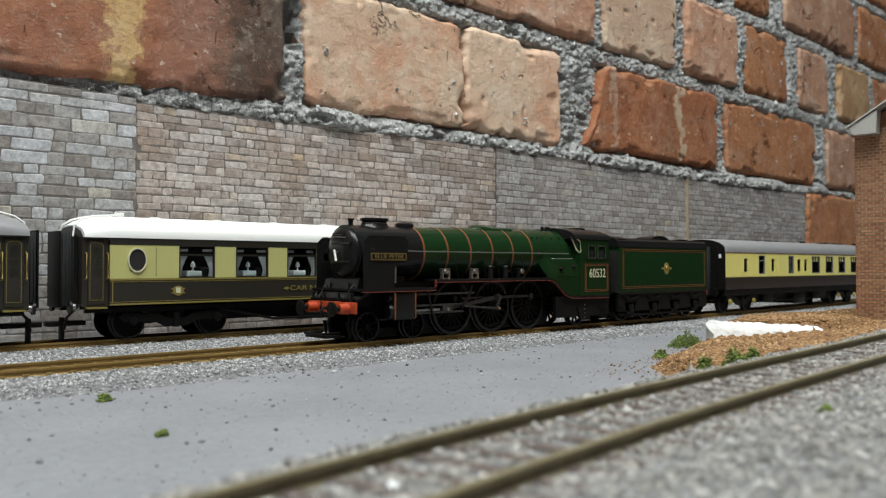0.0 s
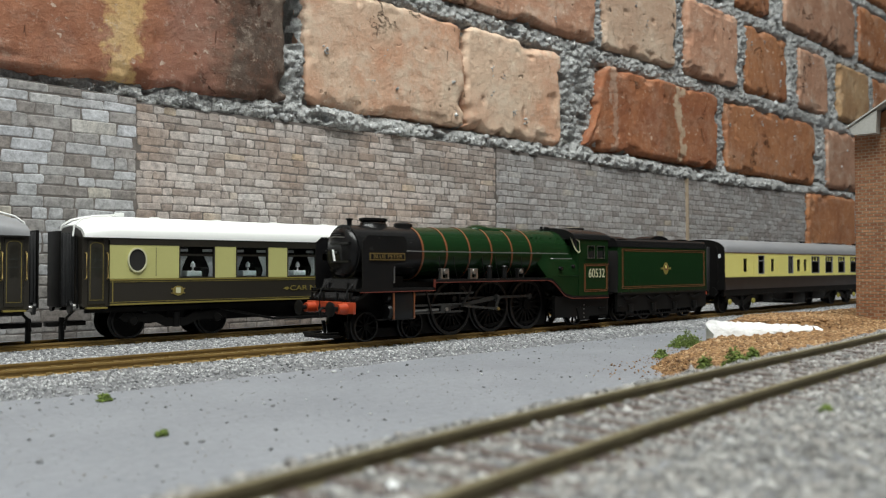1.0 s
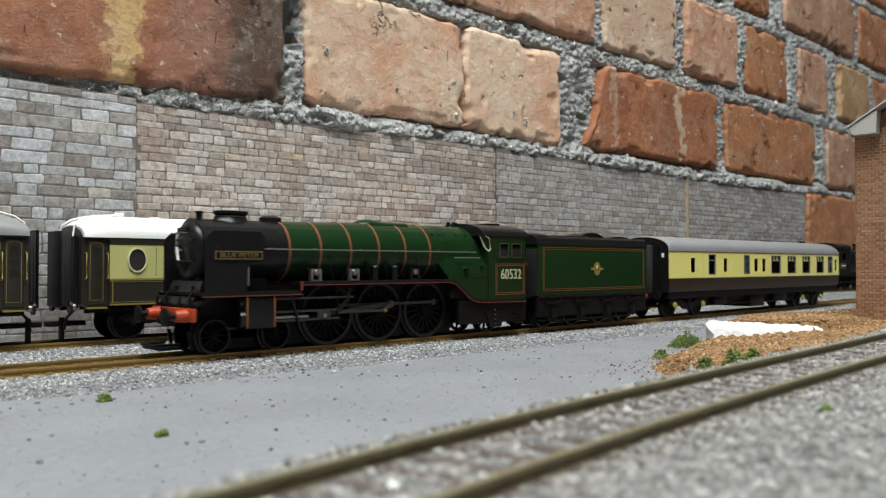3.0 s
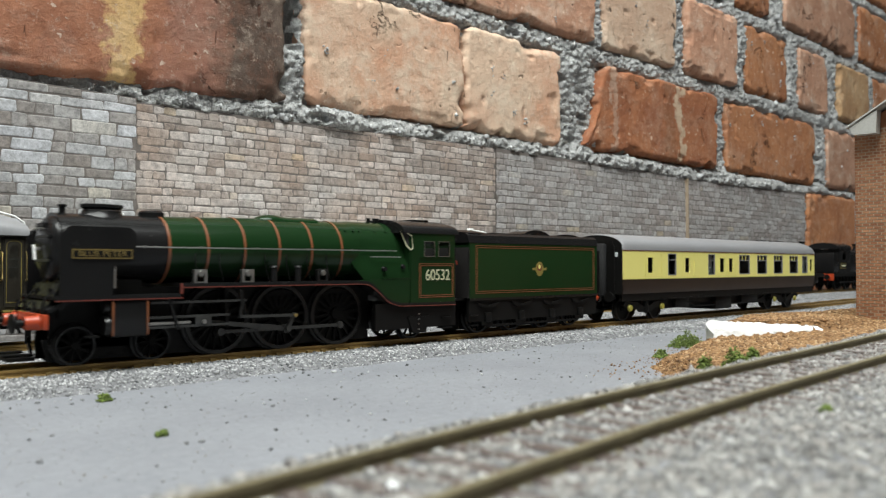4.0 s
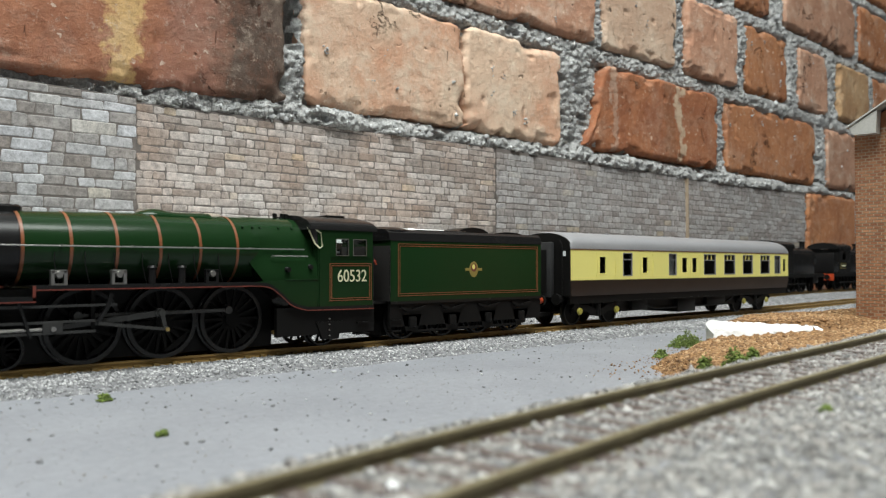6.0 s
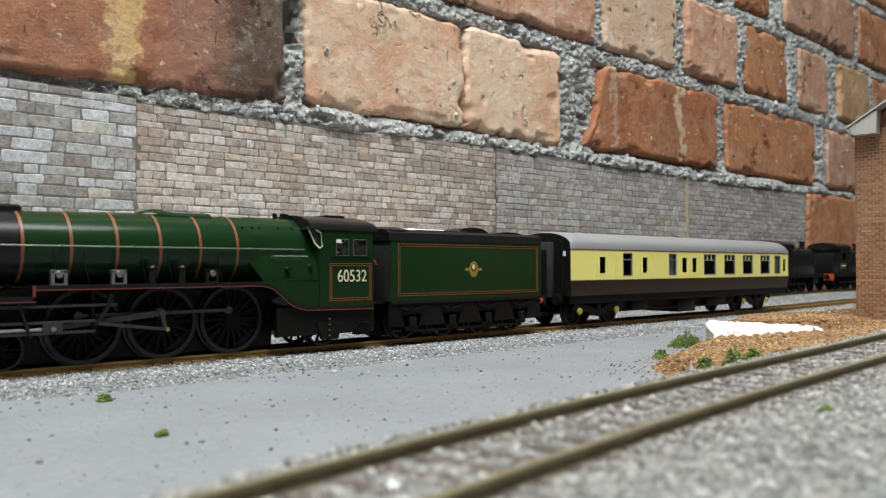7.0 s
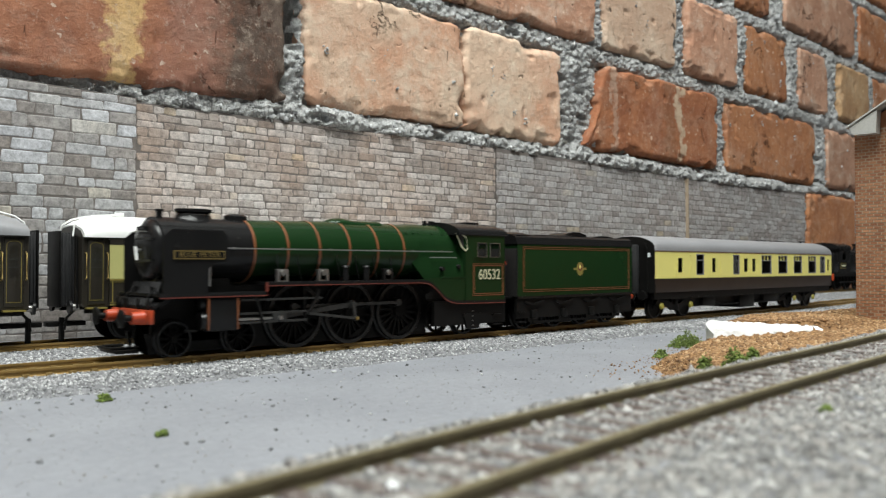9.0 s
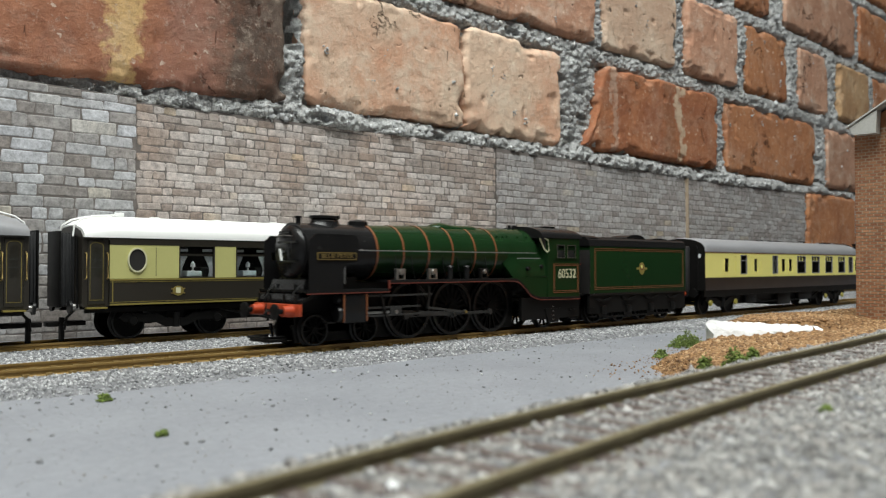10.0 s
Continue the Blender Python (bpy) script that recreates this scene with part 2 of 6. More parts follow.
def print_material(name, a, b, c):
    """Printed stone: each block its own tone, strongly mottled as ink on paper."""
    m = stones_material(name, [(0.0, a), (0.4, b), (0.8, c), (0.965, tuple(min(1, v * 1.15) for v in c)), (1.0, (c[0] * 0.93, c[1] * 0.83, c[2] * 0.66))], 0.72)
    n, l = m.node_tree.nodes, m.node_tree.links
    hsv = next(x for x in n if x.type == "HUE_SAT")
    for x in n:
        if x.type == "TEX_NOISE":
            x.inputs["Scale"].default_value, x.inputs["Detail"].default_value, x.inputs["Roughness"].default_value = 300, 10, 0.85
            co = x.inputs["Vector"].links[0].from_socket
        if x.type == "MAP_RANGE":
            x.inputs[1].default_value, x.inputs[2].default_value = 0.3, 0.7
            x.inputs[3].default_value, x.inputs[4].default_value = 0.3, 1.75
    tint = n.new("ShaderNodeTexNoise")
    tint.inputs["Scale"].default_value, tint.inputs["Detail"].default_value = 28, 4
    l.new(co, tint.inputs["Vector"])
    sat = n.new("ShaderNodeMapRange")
    sat.inputs[1].default_value, sat.inputs[2].default_value, sat.inputs[3].default_value, sat.inputs[4].default_value = 0.35, 0.65, 0.7, 1.5
    l.new(tint.outputs["Fac"], sat.inputs[0])
    l.new(sat.outputs[0], hsv.inputs["Saturation"])
    return m


M["stone_blue"] = print_material("printed_blue_grey_stone", (0.23, 0.205, 0.19), (0.335, 0.32, 0.312), (0.45, 0.452, 0.468))
M["stone_grey"] = print_material("printed_grey_stone", (0.275, 0.250, 0.238), (0.335, 0.312, 0.302), (0.395, 0.378, 0.375))
M["stone_warm"] = print_material("printed_warm_stone", (0.29, 0.240, 0.212), (0.385, 0.332, 0.302), (0.48, 0.43, 0.405))
M["toy_brick"] = stones_material("toy_red_brick", [(0.0, (0.24, 0.10, 0.048)), (0.5, (0.32, 0.142, 0.068)), (1.0, (0.41, 0.205, 0.105))])


# ---- mesh helpers ----
def link(name, bm, mat, parent=None, label="", smooth=None):
    me = bpy.data.meshes.new(name)
    bm.normal_update()
    bm.to_mesh(me)
    bm.free()
    if mat is not None:
        for one in (mat if isinstance(mat, (list, tuple)) else [mat]):
            me.materials.append(one)
    if smooth is not None:
        me.shade_smooth()
        me.set_sharp_from_angle(angle=radians(smooth))
    ob = new(name, me)
    if parent:
        ob.parent = parent
    if label:
        tagged(ob, label)
    return ob


def part(name, bm, mat, parent, label="", smooth=35):
    return link(name, bm, mat, parent, label, smooth)


def box(x0, x1, y0, y1, z0, z1, bevel=0.0, bm=None):
    bm = bm or bmesh.new()
    m = Matrix.Translation(((x0 + x1) / 2, (y0 + y1) / 2, (z0 + z1) / 2)) @ Matrix.Diagonal((abs(x1 - x0), abs(y1 - y0), abs(z1 - z0), 1))
    made = bmesh.ops.create_cube(bm, size=1, matrix=m)
    if bevel:
        edges = list({e for v in made["verts"] for e in v.link_edges})
        bmesh.ops.bevel(bm, geom=edges, offset=bevel, segments=2, affect="EDGES", profile=0.5)
    return bm


def cyl(p0, p1, r0, r1=None, seg=20, bm=None):
    bm = bm or bmesh.new()
    p0, p1 = Vector(p0), Vector(p1)
    d = p1 - p0
    m = Matrix.Translation((p0 + p1) / 2) @ d.to_track_quat("Z", "Y").to_matrix().to_4x4()
    bmesh.ops.create_cone(bm, cap_ends=True, segments=seg, radius1=r0, radius2=r0 if r1 is None else r1, depth=d.length, matrix=m)
    return bm


def loft(rings, bm=None, cap=True, closed=True):
    """Skin rings of equally many points."""
    bm = bm or bmesh.new()
    vs = [[bm.verts.new(p) for p in ring] for ring in rings]
    k = len(vs[0])
    for a, b in zip(vs, vs[1:]):
        for i in range(k if closed else k - 1):
            j = (i + 1) % k
            bm.faces.new((a[i], a[j], b[j], b[i]))
    if cap and closed:
        bm.faces.new(vs[0][::-1])
        bm.faces.new(vs[-1])
    bmesh.ops.recalc_face_normals(bm, faces=bm.faces[:])
    return bm


def tube(path, r, seg=8, bm=None):
    bm = bm or bmesh.new()
    path = [Vector(p) for p in path]
    rings = []
    for i, p in enumerate(path):
        d = (path[min(i + 1, len(path) - 1)] - path[max(i - 1, 0)]).normalized()
        q = d.to_track_quat("Z", "Y").to_matrix()
        rings.append([p + q @ Vector((r * math.cos(2 * math.pi * k / seg), r * math.sin(2 * math.pi * k / seg), 0)) for k in range(seg)])
    return loft(rings, bm)


def prism(pts, a, b, axis="y", bm=None):
    """A polygon, given in the other two axes, pushed out along axis from a to b."""
    def at(p, v):
        return {"x": (v, p[0], p[1]), "y": (p[0], v, p[1]), "z": (p[0], p[1], v)}[axis]
    return loft([[at(p, a) for p in pts], [at(p, b) for p in pts]], bm)


def ribbon(path, width, y0, y1, bm=None):
    """A flat strip along a path in x and z, from z to z - width, thick from y0 to y1."""
    rings = [[(x, y0, z), (x, y0, z - width), (x, y1, z - width), (x, y1, z)] for x, z in path]
    return loft(rings, bm)


def pierced(xs, zs, holes, where, thick, bm=None):
    """A side with window holes: xs, zs the outline's ends, holes (x0, x1, z0, z1), where(x, z) the outer y, thick its depth inwards."""
    bm = bm or bmesh.new()
    gx = sorted({*xs, *(h[0] for h in holes), *(h[1] for h in holes)})
    gz = sorted({*zs, *(h[2] for h in holes), *(h[3] for h in holes)})
    solid = {}
    for i in range(len(gx) - 1):
        for j in range(len(gz) - 1):
            cx, cz = (gx[i] + gx[i + 1]) / 2, (gz[j] + gz[j + 1]) / 2
            solid[i, j] = not any(h[0] < cx < h[1] and h[2] < cz < h[3] for h in holes)
    cache = {}

    def v(i, j, side):
        if (i, j, side) not in cache:
            cache[i, j, side] = bm.verts.new((gx[i], where(gx[i], gz[j]) + side * thick, gz[j]))
        return cache[i, j, side]
    for (i, j), s in solid.items():
        if not s:
            continue
        bm.faces.new((v(i, j, 0), v(i + 1, j, 0), v(i + 1, j + 1, 0), v(i, j + 1, 0)))
        bm.faces.new((v(i, j + 1, 1), v(i + 1, j + 1, 1), v(i + 1, j, 1), v(i, j, 1)))
        for (di, dj), (a, b) in {(-1, 0): ((0, 0), (0, 1)), (1, 0): ((1, 1), (1, 0)), (0, -1): ((1, 0), (0, 0)), (0, 1): ((0, 1), (1, 1))}.items():
            if not solid.get((i + di, j + dj), False):
                p, q = (i + a[0], j + a[1]), (i + b[0], j + b[1])
                bm.faces.new((v(*p, 0), v(*q, 0), v(*q, 1), v(*p, 1)))
    bmesh.ops.recalc_face_normals(bm, faces=bm.faces[:])
    return bm


def empty(name, label, category, group="", at=(0, 0, 0)):
    ob = new(name)
    ob.location = at
    return tagged(ob, label, category, group)


def lettering(name, text, size, at, mat, parent, label="", depth=0.00008, squeeze=1.0):
    """Raised writing that faces -y, centred on at."""
    cu = bpy.data.curves.new(name, "FONT")
    cu.body, cu.size, cu.extrude, cu.align_x, cu.align_y = text, size, depth, "CENTER", "CENTER"
    tmp = new(name, cu)
    bpy.context.view_layer.update()
    me = bpy.data.meshes.new_from_object(tmp.evaluated_get(bpy.context.evaluated_depsgraph_get()))
    bpy.data.objects.remove(tmp)
    me.transform(Matrix.Translation(at) @ Matrix.Rotation(radians(90), 4, "X") @ Matrix.Diagonal((squeeze, 1, 1, 1)))
    me.materials.clear()
    me.materials.append(mat)
    ob = new(name, me)
    ob.parent = parent
    if label:
        tagged(ob, label)
    return ob


def mesh_of(name, verts, faces, mat):
    me = bpy.data.meshes.new(name)
    me.from_pydata(verts, [], faces)
    me.materials.append(mat)
    me.update()
    return me


OCTA = np.array([(1, 0, 0), (-1, 0, 0), (0, 1, 0), (0, -1, 0), (0, 0, 1), (0, 0, -1)], float)
OCTA_F = np.array([(0, 2, 4), (2, 1, 4), (1, 3, 4), (3, 0, 4), (2, 0, 5), (1, 2, 5), (3, 1, 5), (0, 3, 5)])


def grains(name, points, size, mat, label, category, seed, spread=0.45, flat=0.75):
    """Loose chips, one jittered octahedron each, all in one mesh."""
    rng = np.random.default_rng(seed)
    points = np.asarray(points, float)
    n = len(points)
    q = rng.normal(size=(n, 4))
    q /= np.linalg.norm(q, axis=1)[:, None]
    w, x, y, z = q.T
    rot = np.stack([1 - 2 * (y * y + z * z), 2 * (x * y - z * w), 2 * (x * z + y * w), 2 * (x * y + z * w), 1 - 2 * (x * x + z * z), 2 * (y * z - x * w),
                    2 * (x * z - y * w), 2 * (y * z + x * w), 1 - 2 * (x * x + y * y)], 1).reshape(n, 3, 3)
    s = size * np.exp(rng.normal(0, spread * 0.6, (n, 1, 1))) * rng.uniform(0.65, 1.2, (n, 1, 3))
    v = (OCTA[None] * rng.uniform(0.7, 1.15, (n, 6, 1)) + rng.normal(0, 0.14, (n, 6, 3))) * s
    v = np.einsum("nij,nkj->nki", rot, v)
    v[:, :, 2] *= flat
    v += points[:, None, :]
    f = OCTA_F[None] + 6 * np.arange(n)[:, None, None]
    me = bpy.data.meshes.new(name)
    me.vertices.add(6 * n)
    me.vertices.foreach_set("co", v.ravel())
    me.loops.add(24 * n)
    me.loops.foreach_set("vertex_index", f.ravel().astype(np.int32))
    me.polygons.add(8 * n)
    me.polygons.foreach_set("loop_start", np.arange(0, 24 * n, 3, dtype=np.int32))
    me.update(calc_edges=True)
    me.materials.append(mat)
    return tagged(new(name, me), label, category, "", "stuff")


# ---- the setting ----
def structure(name, bm, mat, label="", smooth=None):
    return tagged(link(name, bm, mat, None, label, smooth), kind="structure")


structure("floor", box(-1.8, 3.4, -2.2, 0.62, -0.97, -0.92), M["floor"], "grey concrete floor of the room")
structure("ceiling", box(-1.8, 3.4, -2.2, 0.62, 1.5, 1.55), M["plaster"], "plain plastered ceiling")
structure("wall_south", box(-1.8, 3.4, -2.25, -2.2, -0.92, 1.5), M["dark_wall"], "plain dark room wall")
structure("wall_west", box(-1.85, -1.8, -2.2, 0.62, -0.92, 1.5), M["dark_wall"], "plain dark room wall")
structure("wall_east", box(3.4, 3.45, -2.2, 0.62, -0.92, 1.5), M["dark_wall"], "plain dark room wall")
structure("layout_board", box(-1.2, 2.8, -0.32, WALL_Y + 0.032, BOARD_Z - 0.018, BOARD_Z, 0.001), M["board"], "light grey painted baseboard with small specks")


def smooth_step(a, b, v):
    t = min(1, max(0, (v - a) / (b - a)))
    return t * t * (3 - 2 * t)


def main_z(x):
    return 0.002 * smooth_step(0.55, 0.9, x)


def siding_z(x):
    return 0.005 * smooth_step(0.55, 0.85, x)


FRONT_Z = 0.0105


def front_y(x):
    """Centre line of the curved front track."""
    c = min(max(x, -0.1), 0.3)
    return 0.0550 + 0.2117 * c - 0.7684 * c * c + 1.2989 * c ** 3 + 0.101 * (x - c)


def front_edge(x):
    return front_y(x) + 0.0185 + 0.002 * noise.noise((x * 60, 3, 0))


def hash_of(i, j, seed):
    v = np.sin(i * 127.1 + j * 311.7 + seed * 74.7) * 43758.5453
    return v - np.floor(v)


def soft_noise(u, v, seed=0):
    """Smooth value noise of two arrays, -1 to 1."""
    i, j = np.floor(u), np.floor(v)
    f, g = u - i, v - j
    f, g = f * f * (3 - 2 * f), g * g * (3 - 2 * g)
    a = hash_of(i, j, seed) * (1 - f) + hash_of(i + 1, j, seed) * f
    b = hash_of(i, j + 1, seed) * (1 - f) + hash_of(i + 1, j + 1, seed) * f
    return 2 * (a * (1 - g) + b * g) - 1


def crumb_noise(u, v, seed=0):
    """Distance to the nearest scattered point, about 0 to 1: crumbs with creases between them."""
    i, j = np.floor(u), np.floor(v)
    best = np.full(u.shape, 9.0)
    for a in (-1, 0, 1):
        for b in (-1, 0, 1):
            x = i + a + hash_of(i + a, j + b, seed)
            z = j + b + hash_of(i + a, j + b, seed + 5)
            best = np.minimum(best, (u - x) ** 2 + (v - z) ** 2)
    return np.sqrt(best)


def stepped(a, b, v):
    t = np.clip((v - a) / (b - a), 0, 1)
    return t * t * (3 - 2 * t)


# brick wall: lumpy mortar sheet with bricks set into it
wall = structure("wall_north", box(-1.8, 3.4, WALL_Y + 0.032, 0.62, -0.92, 1.5), M["mortar"], "rough old brick wall with thick grey cement joints")


def card_top(x):
    """Top edge of the printed cards along the wall."""
    if x < 0.1614:
        return 0.1205 - 0.005 * (x + 0.12) / 0.2812
    if x < 0.4248:
        return 0.1138 + 0.0034 * (x - 0.1616) / 0.2629
    if x < 0.6878:
        return 0.1170 - 0.0026 * (x - 0.4250) / 0.2620
    return 0.1132 + 0.0033 * (x - 0.6885) / 0.2635


def mortar_face(x, z):
    """Depth of the crumbly joints and how far inside a brick each point lies (below 0: inside)."""
    inside = np.full(x.shape, 9.0)
    under = np.zeros(x.shape)
    for a, b, _, row in COURSES:
        for c, d, _ in row:
            out = np.maximum(np.maximum(c - x, x - d), np.maximum(a - z, z - b))
            inside = np.minimum(inside, out)
            under = np.maximum(under, np.where((x > c - 0.002) & (x < d + 0.002) & (z < a + 0.002), np.exp(-np.abs(a - z) / 0.0026), 0))
    top = np.interp(x[0], x[0][::4], [card_top(v) for v in x[0][::4]])[None, :]
    edge = top - 0.0022 + 0.0016 * soft_noise(x * 45, x * 0, 9) + 0.0012 * soft_noise(x * 160, x * 0, 5)
    bulge = 0.0022 * stepped(edge, edge + 0.004, z) * (1 - stepped(0.122, 0.130, z)) * stepped(0.13, 0.16, x)
    h = 0.0020 * soft_noise(x * 32, z * 32, 1) + 0.0016 * soft_noise(x * 90, z * 90, 2)
    h += 0.0034 * (0.42 - crumb_noise(x * 210, z * 210, 3)) + 0.0019 * (0.42 - crumb_noise(x * 470, z * 470, 4)) + 0.0006 * soft_noise(x * 900, z * 900, 6)
    pit = 0.0060 * stepped(0.48, 0.76, soft_noise(x * 120, z * 150, 7)) + 0.003 * np.maximum(0, soft_noise(x * 16, z * 16, 8))
    slot = 0.030 * np.exp(-((x - 0.2535) / 0.006) ** 2) * stepped(0.155, 0.170, z) * (1 - stepped(0.193, 0.199, z))
    y = WALL_Y - 0.0022 - h - bulge + pit + slot + 0.0026 * np.exp(-np.abs(inside) / 0.0016) + 0.0050 * under
    y += np.where(inside < 0, 0.004, 0)
    y = np.where((z < top - 0.0004 + 0.0009 * soft_noise(x * 140, x * 0, 17)) & (x < 0.955), WALL_Y + 0.002, y)
    return y, inside, top


def mortar_sheet(x0, x1, z0, z1, step):
    """Crumbly joints; left open where a brick or a card covers them."""
    x, z = np.meshgrid(np.arange(x0, x1, step), np.arange(z0, z1, step))
    y, inside, top = mortar_face(x, z)
    keep = (inside > -0.005) & ((z > top - 0.005) | (x > 0.95))
    keep &= ~((np.abs(x - 0.2530 + 0.0006 * soft_noise(z * 220, z * 0, 18)) < 0.0054 + 0.0012 * soft_noise(z * 300, z * 0, 19)) & (z > 0.1640) & (z < 0.198))
    nz, nx = x.shape
    cell = keep[:-1, :-1] & keep[1:, :-1] & keep[:-1, 1:] & keep[1:, 1:]
    index = np.arange(nx * nz).reshape(nz, nx)
    quads = np.stack([index[:-1, :-1], index[:-1, 1:], index[1:, 1:], index[1:, :-1]], -1)[cell]
    used, quads = np.unique(quads, return_inverse=True)
    co = np.stack([x, y, z], -1).reshape(-1, 3)[used]
    ob = new("mortar", mesh_of("mortar", co.tolist(), quads.reshape(-1, 4).tolist(), M["mortar"]))
    ob.data.shade_smooth()
    ob.parent = wall


BRICKS = dict(
    burnt=brick_material("burnt_red_brick", (0.370, 0.150, 0.078), (0.270, 0.100, 0.054), (0.50, 0.40, 0.32), 0.25,
                         bands=((0.056, 0.036, (0.275, 0.132, 0.095), 0.75), (0.018, 0.015, (0.62, 0.40, 0.16), 0.9), (0.096, 0.050, (0.085, 0.056, 0.043), 1.0))),
    pale=brick_material("pale_pink_brick", (0.74, 0.445, 0.30), (0.68, 0.36, 0.22), (0.83, 0.70, 0.55), 0.7, patch=(0.77, 0.565, 0.41)),
    orange=brick_material("orange_red_brick", (0.40, 0.148, 0.060), (0.295, 0.098, 0.042), (0.60, 0.45, 0.33), 0.25,
                          bands=((0.026, 0.009, (0.600, 0.480, 0.341), 0.8), (-0.078, 0.009, (0.592, 0.455, 0.354), 0.5), (0.008, 0.016, (0.246, 0.108, 0.053), 0.6))),
    rust=brick_material("rust_orange_brick", (0.455, 0.188, 0.076), (0.365, 0.138, 0.056), (0.68, 0.53, 0.41), 0.3),
    pink=brick_material("dusty_pink_brick", (0.545, 0.300, 0.195), (0.440, 0.218, 0.132), (0.739, 0.60, 0.48), 0.55),
    buff=brick_material("buff_brick", (0.69, 0.50, 0.365), (0.60, 0.39, 0.27), (0.80, 0.69, 0.55), 0.6),
    tan=brick_material("tan_brick", (0.47, 0.29, 0.145), (0.37, 0.205, 0.10), (0.60, 0.47, 0.32), 0.4),
)


def wall_brick(x0, x1, z0, z1, face, kind, seed, lean=0.0, slant=(0.0, 0.0), sag=(0.0, 0.0)):
    """One worn brick: a fine front with bitten, wandering edges and pits, and its sides going back into the wall."""
    w, h = x1 - x0, z1 - z0
    step = 0.0013 if x0 < 0.8 and z0 > 0.1 else 0.0024
    nx, nz = max(12, int(w / step)), max(8, int(h / step))
    u, v = np.meshgrid(np.linspace(0, 1, nx + 1), np.linspace(0, 1, nz + 1))
    x, z = (u - 0.5) * w, (v - 0.5) * h
    o = seed * 3.7
    wander = lambda q, k: 0.0019 * soft_noise(q * 38, q * 0 + k, seed) + 0.0010 * soft_noise(q * 150, q * 0 + k, seed + 1) + 0.0005 * soft_noise(q * 480, q * 0 + k, seed + 2)
    bite = lambda q, k: 0.012 * np.maximum(0, soft_noise(q * 62, q * 0 + k, seed + 3) - 0.42) + 0.005 * np.maximum(0, soft_noise(q * 210, q * 0 + k, seed + 4) - 0.4)
    near = lambda d: np.clip(1 - d / 0.016, 0, 1) ** 1.5
    left, right, low, top = u * w, (1 - u) * w, v * h, (1 - v) * h
    px = x + near(left) * (wander(z, 1.5) + bite(z, 2.5)) - near(right) * (wander(z, 3.5) + bite(z, 4.5)) + (1 - u) ** 3 * (slant[0] + (slant[1] - slant[0]) * v)
    pz = z + near(low) * (wander(x, 5.5) + bite(x, 6.5)) - near(top) * (wander(x, 7.5) + 0.5 * bite(x, 8.5)) + lean * (u - 0.5) - (1 - v) * (sag[0] + (sag[1] - sag[0]) * u)
    d = np.minimum(np.minimum(left, right), np.minimum(low, top))
    corner = np.maximum(0, 0.007 - np.hypot(np.minimum(left, right), np.minimum(low, top))) * 0.5
    pz = pz + np.where(v < 0.5, corner, -corner)
    a, b = x + o, z + o * 0.6
    back = 0.0026 * np.clip(1 - d / 0.0032, 0, 1) ** 2
    chip = np.maximum(0, soft_noise(a * 70, b * 70, 11) - 0.2) * 0.011 * np.clip(1 - d / 0.008, 0, 1)
    rel = 0.0007 * soft_noise(a * 20, b * 20, 12) + 0.00022 * soft_noise(a * 150, b * 150, 13) + 0.00016 * soft_noise(a * 520, b * 520, 14) + 0.0004 * soft_noise(a * 400, b * 400, 16) * np.clip(1 - d / 0.005, 0, 1)
    pit = np.maximum(0, soft_noise(a * 110, b * 75, 15) - 0.80) * 0.010
    y = back + chip - rel + pit
    co = np.stack([px, y, pz], -1).reshape(-1, 3)
    k = nx + 1
    idx = np.arange(k * (nz + 1)).reshape(nz + 1, k)
    faces = np.stack([idx[:-1, :-1], idx[:-1, 1:], idx[1:, 1:], idx[1:, :-1]], -1).reshape(-1, 4).tolist()
    rim = np.concatenate([idx[0], idx[1:, -1], idx[-1, -2::-1], idx[-2:0:-1, 0]])
    n0, m = len(co), len(rim)
    co = np.concatenate([co, co[rim] + np.array((0, 0.012, 0))])
    rim = rim.tolist()
    faces += [(rim[q], n0 + q, n0 + (q + 1) % m, rim[(q + 1) % m]) for q in range(m)]
    ob = new("brick", mesh_of("brick", co.tolist(), faces, BRICKS[kind]))
    ob.data.shade_smooth()
    ob.data.set_sharp_from_angle(angle=radians(50))
    ob.location = ((x0 + x1) / 2, face, (z0 + z1) / 2)
    ob.parent = wall
    return ob


COURSES = [
    # z0, z1, face, bricks (x0, x1, kind)
    (0.128, 0.2005, WALL_Y - 0.0042, [(-0.15, 0.008, "rust"), (0.022, 0.2465, "burnt"), (0.2625, 0.3930, "pale"), (0.3932, 0.4995, "pale"), (0.5480, 0.745, "orange"),
                                      (0.766, 0.985, "rust"), (1.015, 1.128, "pink"), (1.145, 1.36, "rust")]),
    (0.2165, 0.288, WALL_Y - 0.0040, [(0.06, 0.18, "rust"), (0.20, 0.315, "pink"), (0.333, 0.546, "pink"), (0.558, 0.672, "buff"), (0.690, 0.788, "pink"), (0.810, 0.908, "rust"),
                                      (0.936, 1.020, "pink"), (1.055, 1.156, "tan"), (1.175, 1.29, "rust")]),
    (0.304, 0.378, WALL_Y - 0.0040, [(0.35, 0.56, "rust"), (0.58, 0.77, "pink"), (0.79, 0.868, "rust"), (0.898, 1.108, "pink"), (1.126, 1.235, "rust"), (1.25, 1.42, "pink")]),
    (0.393, 0.463, WALL_Y - 0.0040, [(0.70, 0.90, "rust"), (0.92, 1.12, "pink"), (1.14, 1.35, "rust")]),
    (0.046, 0.118, WALL_Y - 0.0035, [(0.958, 1.106, "rust"), (1.122, 1.33, "pink")]),
    (-0.03, 0.032, WALL_Y - 0.0035, [(0.97, 1.19, "orange"), (1.21, 1.4, "rust")]),
]
